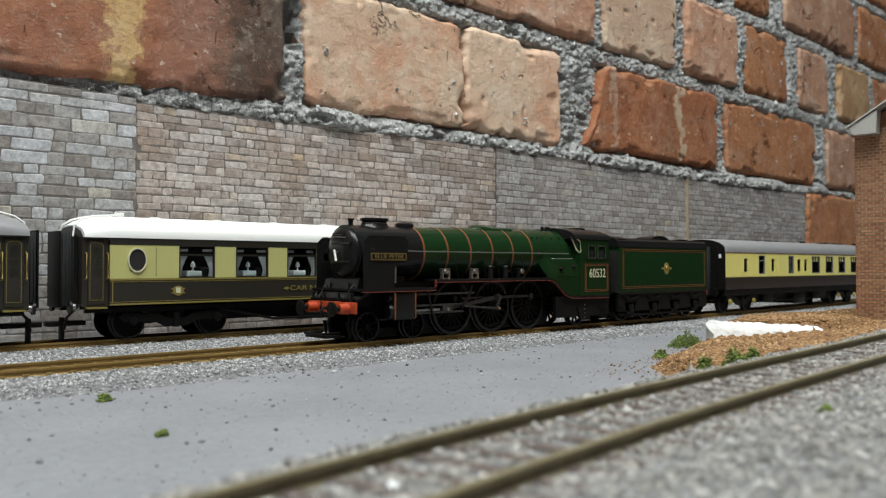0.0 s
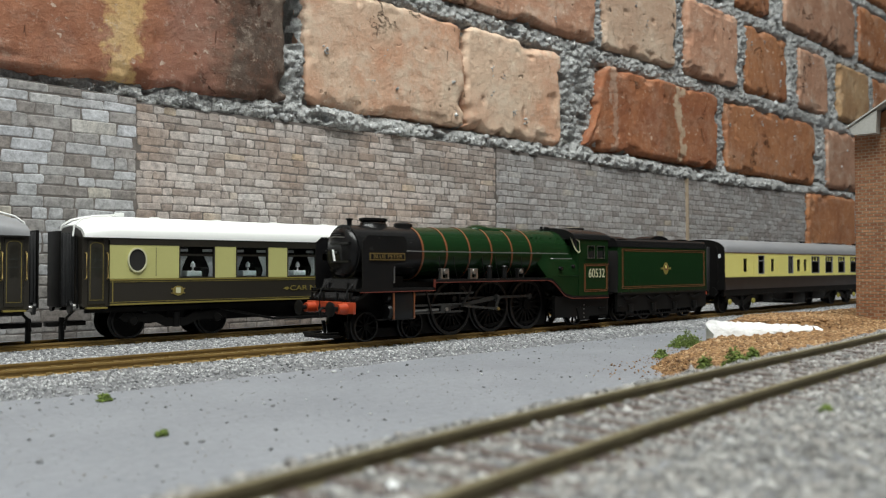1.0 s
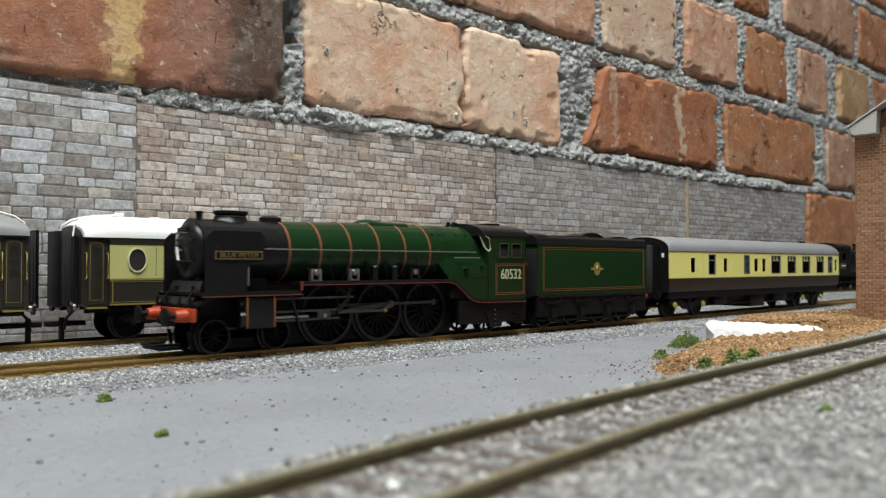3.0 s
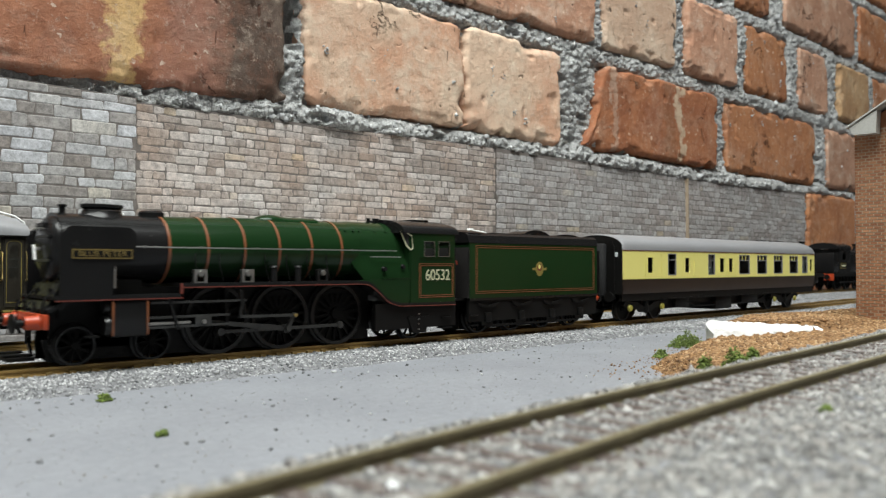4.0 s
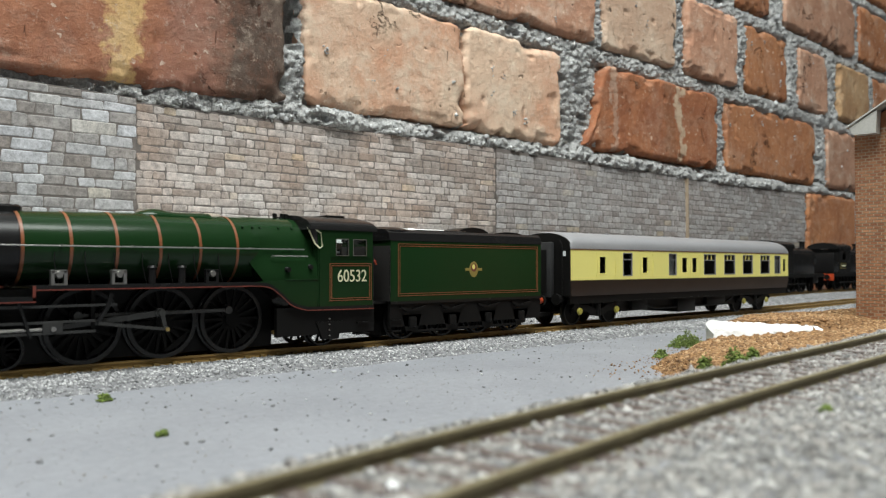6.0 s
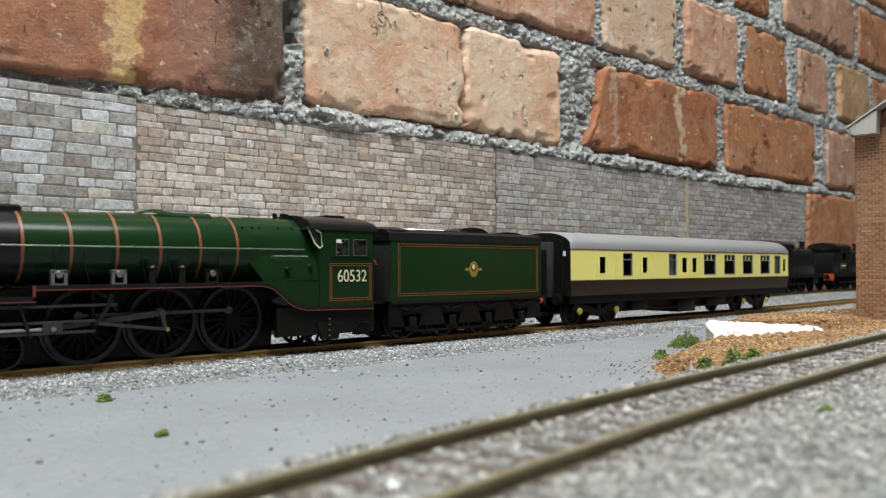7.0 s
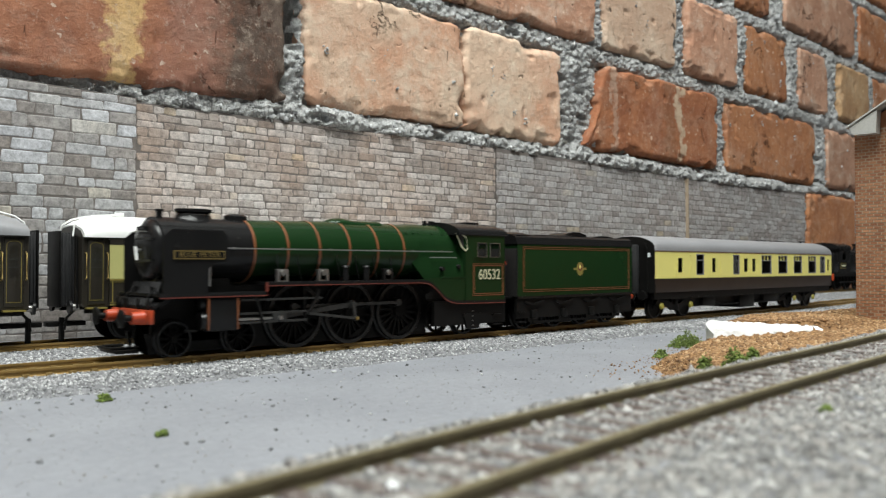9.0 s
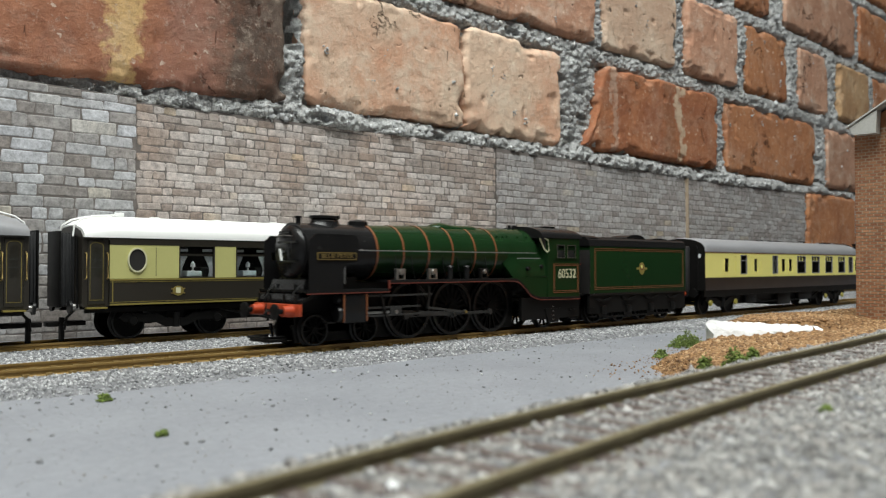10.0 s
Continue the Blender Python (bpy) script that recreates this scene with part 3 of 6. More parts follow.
SLANTS = {5: (-0.022, 0.010), 2: (-0.002, 0.002)}
SAGS = {2: (0.0112, 0.0026), 3: (0.0, 0.001), 4: (0.001, 0.003)}
mortar_sheet(0.06, 0.80, 0.104, 0.32, 0.0009)
mortar_sheet(0.80, 1.34, 0.104, 0.44, 0.0016)
mortar_sheet(0.94, 1.34, -0.02, 0.106, 0.0020)
count = 0
for z0, z1, face, row in COURSES:
    for x0, x1, kind in row:
        count += 1
        wall_brick(x0, x1, z0, z1, face + 0.0015 * math.sin(count * 2.3), kind, count, 0.001 * math.sin(count * 1.7), SLANTS.get(count, (0.0, 0.0)), SAGS.get(count, (0.0, 0.0)))


def mortar_grit():
    """Loose-looking crumbs that stand proud of the joints."""
    rng = np.random.default_rng(21)
    x, z = np.sort(0.10 + 1.10 * rng.random(90000) ** 1.3)[None, :], 0.112 + 0.28 * rng.random(90000)[None, :]
    y, inside, top = mortar_face(x, z)
    keep = (inside > 0.0012) & ((z > top + 0.0006) | (x > 0.955)) & (y < WALL_Y + 0.001)
    pts = np.stack([x[keep], y[keep], z[keep]], -1)
    ob = grains("mortar_grit", pts, 0.00046, M["mortar_grit"], "crumbly grey cement grit in the joints", "mortar", 22, 1.1, 1.0)
    ob.parent = wall
    del ob["category"]


mortar_grit()


def mortar_splashes():
    """Small dried cement dabs left on the brick faces."""
    rng = np.random.default_rng(33)
    pts = []
    for a, b, face, row in COURSES[:3]:
        for c, d, _ in row:
            for _ in range(int(3 + (d - c) * 30)):
                cx, cz = rng.uniform(c + 0.006, d - 0.006), rng.uniform(a + 0.006, b - 0.006)
                for _ in range(rng.integers(2, 9)):
                    pts.append((cx + rng.normal(0, 0.0011), face + 0.0002, cz + rng.normal(0, 0.0020)))
    ob = grains("mortar_splash", pts, 0.00075, M["mortar_grit"], "dried pale cement dabs on the bricks", "mortar", 34, 0.6, 1.0)
    ob.parent = wall
    del ob["category"]


mortar_splashes()


# ---- printed stone cards that lean on the wall ----
def stone_card(x0, x1, left_top, right_top, face, mat, seed, tone, course):
    rng = random.Random(seed)
    card = empty("backscene_card", f"printed {tone} stone wall card against the brick wall", "backscene card", "printed cards")
    z0 = BOARD_Z
    bm = prism([(x0, z0), (x1, z0), (x1, right_top), (x0, left_top)], face, face + 0.0012)
    part("card", bm, M["card"], card, smooth=None)
    verts, faces = [], []
    z = z0 + 0.0005
    while z < max(left_top, right_top) - 0.003:
        h = course * rng.uniform(0.84, 1.18)
        x = x0 + 0.0003 - rng.uniform(0, 0.012)
        while x < x1:
            w = course * rng.choice((rng.uniform(1.1, 1.9), rng.uniform(1.9, 3.3), rng.uniform(2.4, 4.2)))
            a, b = max(x, x0 + 0.0002), min(x + w - 0.00045, x1 - 0.0002)
            zt = min(z + h - 0.0004, left_top + (right_top - left_top) * ((a + b) / 2 - x0) / (x1 - x0) - 0.0005)
            if b - a > 0.002 and zt - z > 0.0012:
                j = lambda s=0.0004: rng.uniform(-s, s)
                c = min(0.0006, (b - a) * 0.15, (zt - z) * 0.15)
                pts = [(a + c, z + j()), (b - c, z + j()), (b + j(), z + c), (b + j(), zt - c), (b - c, zt + j()), (a + c, zt + j()), (a + j(), zt - c), (a + j(), z + c)]
                n = len(verts)
                mx, mz = (a + b) / 2, (z + zt) / 2
                sx, sz = 1 - 0.0009 / (b - a), 1 - 0.0009 / (zt - z)
                verts += [(px, face - 0.00006, pz) for px, pz in pts]
                verts += [(mx + (px - mx) * sx, face - 0.00018, mz + (pz - mz) * sz) for px, pz in pts]
                faces += [(n + q, n + (q + 1) % 8, n + 8 + (q + 1) % 8, n + 8 + q) for q in range(8)]
                faces.append(tuple(range(n + 8, n + 16)))
            x += w
        z += h
    ob = new("stone_print", mesh_of("stone_print", verts, faces, mat))
    ob.parent = card
    tagged(ob, kind="stuff")
    return card


CARD_Y = WALL_Y - 0.0026
stone_card(-0.12, 0.1612, 0.1205, 0.1155, CARD_Y - 0.0014, M["stone_blue"], 1, "grey", 0.0054)
stone_card(0.1616, 0.4245, 0.1138, 0.1172, CARD_Y, M["stone_warm"], 2, "warm brown", 0.0041)
stone_card(0.4250, 0.6870, 0.1170, 0.1144, CARD_Y, M["stone_grey"], 3, "grey", 0.0046)
stone_card(0.6885, 0.952, 0.1132, 0.1165, CARD_Y, M["stone_grey"], 4, "grey", 0.0046)
strip = part("joint_strip", prism([(0.6866, BOARD_Z), (0.6895, BOARD_Z), (0.6884, 0.1142), (0.6858, 0.1142)], CARD_Y - 0.0022, CARD_Y - 0.0002), M["toy_brick_joint"], None)
tagged(strip, "thin brown strip over the gap between two cards", "strip")


# ---- tracks ----
def railway_track(name, label, path, rail_mat, sleeper_mat, sunk, chairs=True, pitch=0.0068):
    """Two rails swept along a path of points, with sleepers that carry chairs."""
    track = empty(name, label, "railway track", "tracks")
    prof = [(-0.0005, 0), (0.0005, 0), (0.0005, -0.0007), (0.0002, -0.0009), (0.0002, -0.0019), (0.0010, -0.0023), (0.0010, -0.0025), (-0.0010, -0.0025), (-0.0010, -0.0023), (-0.0002, -0.0019), (-0.0002, -0.0009), (-0.0005, -0.0007)]
    pts = [Vector(p) for p in path]
    sides = []
    for i in range(len(pts)):
        d = pts[min(i + 1, len(pts) - 1)] - pts[max(i - 1, 0)]
        sides.append(Vector((-d.y, d.x, 0)).normalized())
    for off in (-0.00875, 0.00875):
        part("rail", loft([[p + s * (off + a) + Vector((0, 0, b)) for a, b in prof] for p, s in zip(pts, sides)]), rail_mat, track, "", 30)
    bm = box(-0.0014, 0.0014, -0.0150, 0.0150, -0.0016, 0, 0.0002)
    for off in (-0.00875, 0.00875) if chairs else ():
        for s in (-1, 1):
            box(-0.0010, 0.0010, off + s * 0.0015 - 0.0007, off + s * 0.0015 + 0.0007, 0, 0.0010, 0.0, bm)
    first = None
    run, want = 0.0, 0.0
    for (p, q), s in zip(zip(pts, pts[1:]), sides):
        step = (q - p).length
        while want <= run + step:
            at = p.lerp(q, (want - run) / step)
            turn = math.degrees(math.atan2(-s.x, s.y)) + random.uniform(-1, 1)
            if first is None:
                first = part("sleeper", bm, sleeper_mat, track, "", None)
                ob = first
            else:
                ob = new("sleeper", first.data)
                ob.parent = track
            ob.matrix_basis = pose(at.x, at.y, at.z - sunk, 0, 0, turn)
            want += pitch
        run += step
    return track


def steps(a, b, n):
    return [a + (b - a) * i / n for i in range(n + 1)]


railway_track("main_track", "model track with ochre rails on grey ballast", [(x, MAIN_Y, main_z(x)) for x in steps(0.02, 1.25, 60)], M["rail"], M["ochre"], 0.0025)
railway_track("siding_track", "model track with ochre rails beside the stone cards", [(x, SIDING_Y, siding_z(x)) for x in steps(0.02, 1.25, 60)], M["rail"], M["ochre"], 0.0025)
railway_track("front_track", "curved model track with dull brown rails and dark sleepers", [(x, front_y(x), FRONT_Z) for x in steps(-0.06, 0.75, 90)], M["rail_dull"], M["sleeper"], 0.0018, False)


# ballast: a bed sheet under each stretch, and loose chips on it
def bed_sheet(name, x0, x1, nx, ny, low, high, height, mat, label):
    verts, faces = [], []
    for i in range(nx + 1):
        x = x0 + (x1 - x0) * i / nx
        a, b = low(x), high(x)
        for j in range(ny + 1):
            y = a + (b - a) * j / ny
            verts.append((x, y, height(x, y)))
    for i in range(nx):
        for j in range(ny):
            k = i * (ny + 1) + j
            faces.append((k, k + ny + 1, k + ny + 2, k + 1))
    ob = new(name, mesh_of(name, verts, faces, mat))
    ob.data.shade_smooth()
    return tagged(ob, label, kind="structure")


def main_edge(x):
    return 0.2315 + 0.005 * noise.noise((x * 18, 1, 0)) + 0.002 * noise.noise((x * 70, 1, 4)) + 0.004 * smooth_step(0.12, 0.05, x)


def bed_height(x, y):
    base = main_z(x) + (siding_z(x) - main_z(x)) * smooth_step(0.295, 0.335, y)
    edge = smooth_step(0, 0.012, y - main_edge(x) + 0.002)
    z = BOARD_Z - 0.001 + (base - 0.0024 - BOARD_Z + 0.001) * edge
    return z + 0.0003 * noise.noise((x * 300, y * 300, 0)) - 0.0012 * math.exp(-((y - 0.318) / 0.012) ** 2)


bed_sheet("ballast_bed", 0.0, 1.3, 420, 60, lambda x: main_edge(x) - 0.003, lambda x: WALL_Y - 0.004, bed_height, M["bed"], "grey ballast bed under the two back tracks")


def front_height(x, y):
    d = front_edge(x) - y
    z = FRONT_Z - 0.0021 + 0.0004 * noise.noise((x * 220, y * 220, 3)) + 0.0009 * noise.noise((x * 40, y * 40, 8)) * smooth_step(0.03, 0.06, d)
    return BOARD_Z - 0.001 + (z - BOARD_Z + 0.001) * smooth_step(-0.010, 0.001, d)


bed_sheet("ballast_ground", -0.12, 0.8, 300, 90, lambda x: -0.22, lambda x: front_edge(x) + 0.012, front_height, M["bed"], "grey ballast ground round the front track")


def scatter(seed, count, x0, x1, y0, y1, keep, height):
    rng = np.random.default_rng(seed)
    pts = []
    for x, y in zip(x0 + (x1 - x0) * rng.random(count) ** 1.25, y0 + (y1 - y0) * rng.random(count)):
        if keep(x, y, rng.random()):
            pts.append((x, y, height(x, y)))
    return pts


def off_rails(y, centre):
    return abs(abs(y - centre) - 0.00875) > 0.0010


grains("ballast_chips", scatter(3, 120000, 0.05, 1.05, 0.226, 0.352, lambda x, y, r: y > main_edge(x) + 0.010 * (r - 0.75) and off_rails(y, MAIN_Y) and off_rails(y, SIDING_Y) and (abs(y - MAIN_Y) > 0.016 or r < 0.75), bed_height),
       0.00050, M["ballast"], "loose grey granite chips beside the back tracks", "ballast", 5)
grains("front_ballast_chips", scatter(4, 90000, 0.02, 0.5, -0.02, 0.118, lambda x, y, r: y > 0.29 * x - 0.012 and y < front_edge(x) + 0.004 * (r - 0.4) and off_rails(y, front_y(x)) and (abs(y - front_y(x)) > 0.0095 or r < 0.82), front_height),
       0.00062, M["front_ballast"], "loose grey granite chips round the front track", "ballast", 6)

# crumbs on the grey board
grains("board_crumbs", scatter(9, 650, 0.04, 0.45, 0.10, 0.236, lambda x, y, r: r < 0.25 + 0.75 * max(smooth_step(0.205, 0.235, y), 0) and y > front_edge(x) + 0.008, lambda x, y: BOARD_Z + 0.0002),
       0.00055, M["ballast"], "stray stone crumbs on the grey board", "crumbs", 7)


grains("board_dust", scatter(19, 2600, 0.02, 0.42, 0.07, 0.232, lambda x, y, r: y > front_edge(x) + 0.010, lambda x, y: BOARD_Z + 0.0001),
       0.00020, M["front_ballast"], "fine pale dust and grit on the grey board", "dust", 17)


# ---- the unfinished hill: brown gravel with a white foam wedge, tufts and a brick building ----
def mound_low(x):
    return front_edge(x) - 0.003


def mound_high(x):
    return 0.1630 + 0.020 * smooth_step(0.25, 0.327, x) + 0.020 * smooth_step(0.329, 0.412, x) + 0.002 * noise.noise((x * 50, 0, 2))


def mound_left(y):
    """Where the gravel thins out on to the grey board."""
    return 0.198 + 0.96 * (y - 0.108) + 0.004 * noise.noise((3, y * 90, 2))


def wedge_y(x):
    """Line of the foam wedge's foot."""
    return 0.1790 - 0.033 * (x - 0.327) / 0.038


def mound_height(x, y):
    """Slopes down from the front track to the wedge's foot, with a low terrace behind the wedge."""
    a, b = mound_low(x), mound_high(x)
    left = mound_left(y)
    foot = wedge_y(min(max(x, 0.327), 0.372))
    near = BOARD_Z + (0.0078 - BOARD_Z) * smooth_step(0, 0.07, x - mound_left(a))
    low = -0.0036 + 0.003 * smooth_step(0.28, 0.327, x) + 0.0035 * smooth_step(0.327, 0.372, x) + 0.003 * smooth_step(0.37, 0.43, x)
    t = min(1, max(0, (y - a) / max(foot - a, 0.001)))
    z = near + (low - near) * t
    z += (0.0068 - low) * smooth_step(0.001, 0.008, y - foot) * smooth_step(0.322, 0.332, x)
    cover = smooth_step(0, 0.007 + 0.018 * smooth_step(0.38, 0.46, x), b - y) * smooth_step(-0.002, 0.016, x - left)
    z = BOARD_Z - 0.0008 + (z - BOARD_Z + 0.0008) * cover
    return z + 0.0006 * noise.noise((x * 60, y * 60, 1)) * cover


bed_sheet("gravel_mound", 0.175, 0.85, 170, 50, lambda x: mound_low(x) - 0.004, lambda x: max(mound_high(x), mound_low(x) + 0.01), mound_height, M["soil"], "low mound of brown gravel")
grains("brown_gravel", scatter(12, 95000, 0.18, 0.72, 0.07, 0.232, lambda x, y, r: x > mound_left(y) + 0.006 * (r - 0.6) and mound_low(x) + 0.002 * r < y < mound_high(x) + 0.006 * (r - 0.7), mound_height),
       0.00062, M["gravel"], "loose orange-brown gravel on the mound", "gravel", 13)
grains("stray_gravel", scatter(14, 1500, 0.17, 0.32, 0.11, 0.20, lambda x, y, r: r < 0.7 * smooth_step(-0.035, 0.0, x - mound_left(y)) and y < mound_high(x) + 0.012 and y > front_edge(x) + 0.004, lambda x, y: max(mound_height(x, y), BOARD_Z + 0.0003)),
       0.0004, M["gravel"], "stray brown gravel on the grey board", "gravel", 15)


# foam wedge half buried in the mound
def foam_block():
    bm = bmesh.new()
    rng = random.Random(4)
    n = 30
    rings = []
    for i in range(n + 1):
        t = i / n
        x, y = 0.3295 + 0.0375 * t, 0.1790 - 0.0335 * t
        top = 0.0074 - 0.0026 * t + rng.uniform(-0.0003, 0.0003)
        low = -0.0010 + 0.0034 * t
        w = 0.0045 + 0.002 * t
        if i == 0:
            top -= 0.0012
        j = lambda s=0.0003: rng.uniform(-s, s)
        rings.append([(x + j(), y + j(), low - 0.003), (x + j(), y - 0.0004 + j(), low + (top - low) * 0.35), (x + j(), y + 0.0018 + j(), low + (top - low) * 0.7), (x + j(), y + 0.0034 + j(), top + j(0.0002)), (x + w * 0.6, y + w + j(), top + j()), (x + w * 0.6, y + w, low - 0.003)])
    loft(rings, bm)
    ob = link("foam_wedge", bm, M["foam"], None, smooth=50)
    tagged(ob, "white polystyrene wedge half buried in brown gravel", "foam wedge")


foam_block()


def tuft(x, y, size, tall, seed, ground):
    """A clump of green flock: many small leaf flakes on a heap."""
    rng = np.random.default_rng(seed)
    n = int(420 * size / 0.005)
    pts = []
    for k in range(n):
        a, r, h = rng.random() * 6.283, rng.random() ** 0.6, rng.random()
        lump = 0.75 + 0.35 * noise.noise((math.cos(a) * 2 + seed, math.sin(a) * 2, h * 2))
        pts.append((x + size * lump * r * math.cos(a), y + size * 0.7 * lump * r * math.sin(a), ground + tall * lump * h * (1 - r * r) + 0.0003))
    ob = grains("bush", pts, 0.00036, M["bush"], "small dark green flock bush at the edge of gravel", "bush", seed, 0.6, 1.0)
    del ob["kind"]
    tagged(ob, group="flock bushes")


for bx, by, bs, bt, sd in ((0.3245, 0.1880, 0.0125, 0.0088, 31), (0.2780, 0.1730, 0.0045, 0.0038, 32), (0.2275, 0.1258, 0.0040, 0.0056, 33), (0.2240, 0.1145, 0.0062, 0.0080, 34), (0.2300, 0.1120, 0.0050, 0.0056, 35)):
    tuft(bx, by, bs, bt, sd, max(mound_height(bx, by), BOARD_Z))
for bx, by, bs, bt, sd in ((0.0808, 0.2190, 0.0026, 0.0024, 36), (0.0732, 0.1660, 0.0018, 0.0016, 37)):
    tuft(bx, by, bs, bt, sd, BOARD_Z)
tuft(0.1325, 0.0525, 0.0014, 0.0012, 38, front_height(0.1325, 0.0525))
white_chip = grains("quartz_chip", [(0.0529, 0.0643, FRONT_Z - 0.0016)], 0.0016, M["foam"], "white quartz chip between the front rails", "stone", 3)
del white_chip["kind"]


# ---- brick building beside the mound ----
def brick_building():
    house = empty("model_building", "tall red-brown model brick building with overhanging roof", "building", at=(0, 0, 0))
    x0, y1, z0, z1 = 0.4171, 0.1503, 0.003, 0.098
    part("wall", box(x0, x0 + 0.09, 0.062, y1, z0, z1), M["toy_brick_joint"], house, "red-brown toy brickwork", None)
    part("gable", prism([(y1, z1), (0.1100, 0.1222), (0.062, 0.0950), (0.062, z1 - 0.003), (y1, z1 - 0.003)], x0 + 0.0002, x0 + 0.002, "x"), M["toy_brick"], house, "", None)
    verts, faces = [], []
    rng = random.Random(2)

    def lay(at, u0, u1, face):
        z, row = z0, 0
        while z < z1 - 0.001:
            u = u0 - (0.0016 if row % 2 else 0)
            while u < u1:
                a, b = max(u, u0), min(u + 0.0029, u1)
                if b - a > 0.0004:
                    k = len(verts)
                    out = face - rng.uniform(0.0001, 0.00022)
                    for s, t, d in ((a, z, out), (b, z, out), (b, z + 0.00112, out), (a, z + 0.00112, out)):
                        verts.append(at(s, d, t))
                    faces.append((k, k + 1, k + 2, k + 3))
                u += 0.0034
            z += 0.0015
            row += 1
    lay(lambda u, d, t: (d, -u, t), -y1, -0.062, x0)
    lay(lambda u, d, t: (u, y1 - (d - x0), t), x0, x0 + 0.09, x0)
    ob = new("brickwork", mesh_of("brickwork", verts, faces, M["toy_brick"]))
    ob.parent = house
    tagged(ob, kind="stuff")
    # sloping verge with pale soffit
    part("soffit", prism([(0.1512, 0.0992), (0.1489, 0.0950), (0.1387, 0.0949), (0.1381, 0.1058)], x0 - 0.0060, x0 - 0.0004, "x"), M["pale_soffit"], house, "pale grey gable board", None)
    part("roof", prism([(0.1520, 0.0986), (0.1100, 0.1234), (0.062, 0.0950), (0.062, 0.0956), (0.1100, 0.1242), (0.1520, 0.0994)], x0 - 0.0066, x0 + 0.095, "x"), M["pale_soffit"], house, "thin grey sloping roof", None)


brick_building()


# ---- railway vehicles: local x runs along the train, front towards -x; near side -y ----
def ring(x, r, z, seg=40, y=0.0):
    return [(x, y + r * math.sin(2 * math.pi * k / seg), z + r * math.cos(2 * math.pi * k / seg)) for k in range(seg)]


def wheel(name, r, spokes, parent, near, steel_rim=True, pin=None):
    """A wheel about the origin, its axle along y; the outer face looks to -y for near ones."""
    s = -1 if near else 1
    w = 0.0024
    bm = bmesh.new()
    hub = cyl((0, -w / 2, 0), (0, w / 2, 0), r * 0.2, seg=16, bm=bm)
    inner = r * 0.88
    if spokes:
        if pin is not None:
            cyl((0.0043 * math.cos(pin), s * 0.0004, 0.0043 * math.sin(pin)), (0.0043 * math.cos(pin), s * 0.0018, 0.0043 * math.sin(pin)), 0.0021, seg=14, bm=bm)
            b = pin + math.pi
            prism([(r * 0.82 * math.cos(b + q), r * 0.82 * math.sin(b + q)) for q in (-0.62, -0.4, -0.2, 0, 0.2, 0.4, 0.62)], s * 0.0004, s * 0.0009, "y", bm)
    else:
        cyl((0, -0.0006, 0), (0, 0.0006, 0), inner * 1.01, seg=28, bm=bm)
    hub = part(name, bm, M["wheel_black"], parent)
    first = None
    for k in range(spokes):
        if first is None:
            bar = loft([[(q, -0.0005, -h), (q, 0.0005, -h), (q, 0.0005, h), (q, -0.0005, h)] for q, h in ((r * 0.15, r * 0.05), (inner * 1.02, r * 0.035))])
            first = part("spoke", bar, M["wheel_black"], hub, "", None)
            one = first
        else:
            one = new("spoke", first.data)
            one.parent = hub
        one.matrix_basis = pose(0, 0, 0, 0, 360 * k / spokes, 0)
    rings = []
    seg = 44
    for rad, y in ((inner, -w / 2), (r * 0.985, -w / 2), (r, -w / 2 + 0.0002), (r, w / 2 * 0.4), (r + 0.0007, w / 2 * 0.6), (r + 0.0007, w / 2), (inner, w / 2)):
        rings.append([(rad * math.cos(2 * math.pi * k / seg), y * (1 if near else -1), rad * math.sin(2 * math.pi * k / seg)) for k in range(seg)])
    rings.append(rings[0])
    part("tyre", loft(rings, cap=False), M["tyre"] if steel_rim else M["frame_black"], hub, "worn dark steel tyre")
    return hub


ROLLING = []   # (wheel, x, y, radius)


def wheelset(name, x, r, spokes, thing, pin=None):
    for near in (True, False):
        y = -0.0092 if near else 0.0092
        w = wheel(name, r, spokes, thing, near, True, None if pin is None else (pin if near else pin + math.pi / 2))
        w.location = (x, y, r)
        ROLLING.append((w, x, y, r))
    part("axle", cyl((x, -0.009, r), (x, 0.009, r), 0.0010, seg=10), M["dark_steel"], thing)


PIN = math.atan2(0.8, -0.6)
D1, D2, D3, RD, THROW = -0.1003, -0.0743, -0.0483, 0.01235, 0.0043
S_STAND = 0.1916
loco = empty("steam_locomotive", "dark green and black model express steam locomotive with orange lining", "locomotive", "moving train")
tender = empty("tender", "dark green lined six-bay locomotive tender coupled behind the engine", "tender", "moving train")
coach = empty("corridor_coach", "cream and chocolate model corridor coach with grey roof", "coach", "moving train")


def smoothed(path, n):
    """Catmull-Rom through the points of a path."""
    p = [path[0]] + list(path) + [path[-1]]
    out = []
    for i in range(1, len(p) - 2):
        for k in range(n):
            t = k / n
            out.append(tuple(0.5 * (2 * p[i][c] + (p[i + 1][c] - p[i - 1][c]) * t + (2 * p[i - 1][c] - 5 * p[i][c] + 4 * p[i + 1][c] - p[i + 2][c]) * t * t
                                    + (3 * p[i][c] - p[i - 1][c] - 3 * p[i + 1][c] + p[i + 2][c]) * t ** 3) for c in range(len(path[0]))))
    out.append(tuple(path[-1]))
    return out


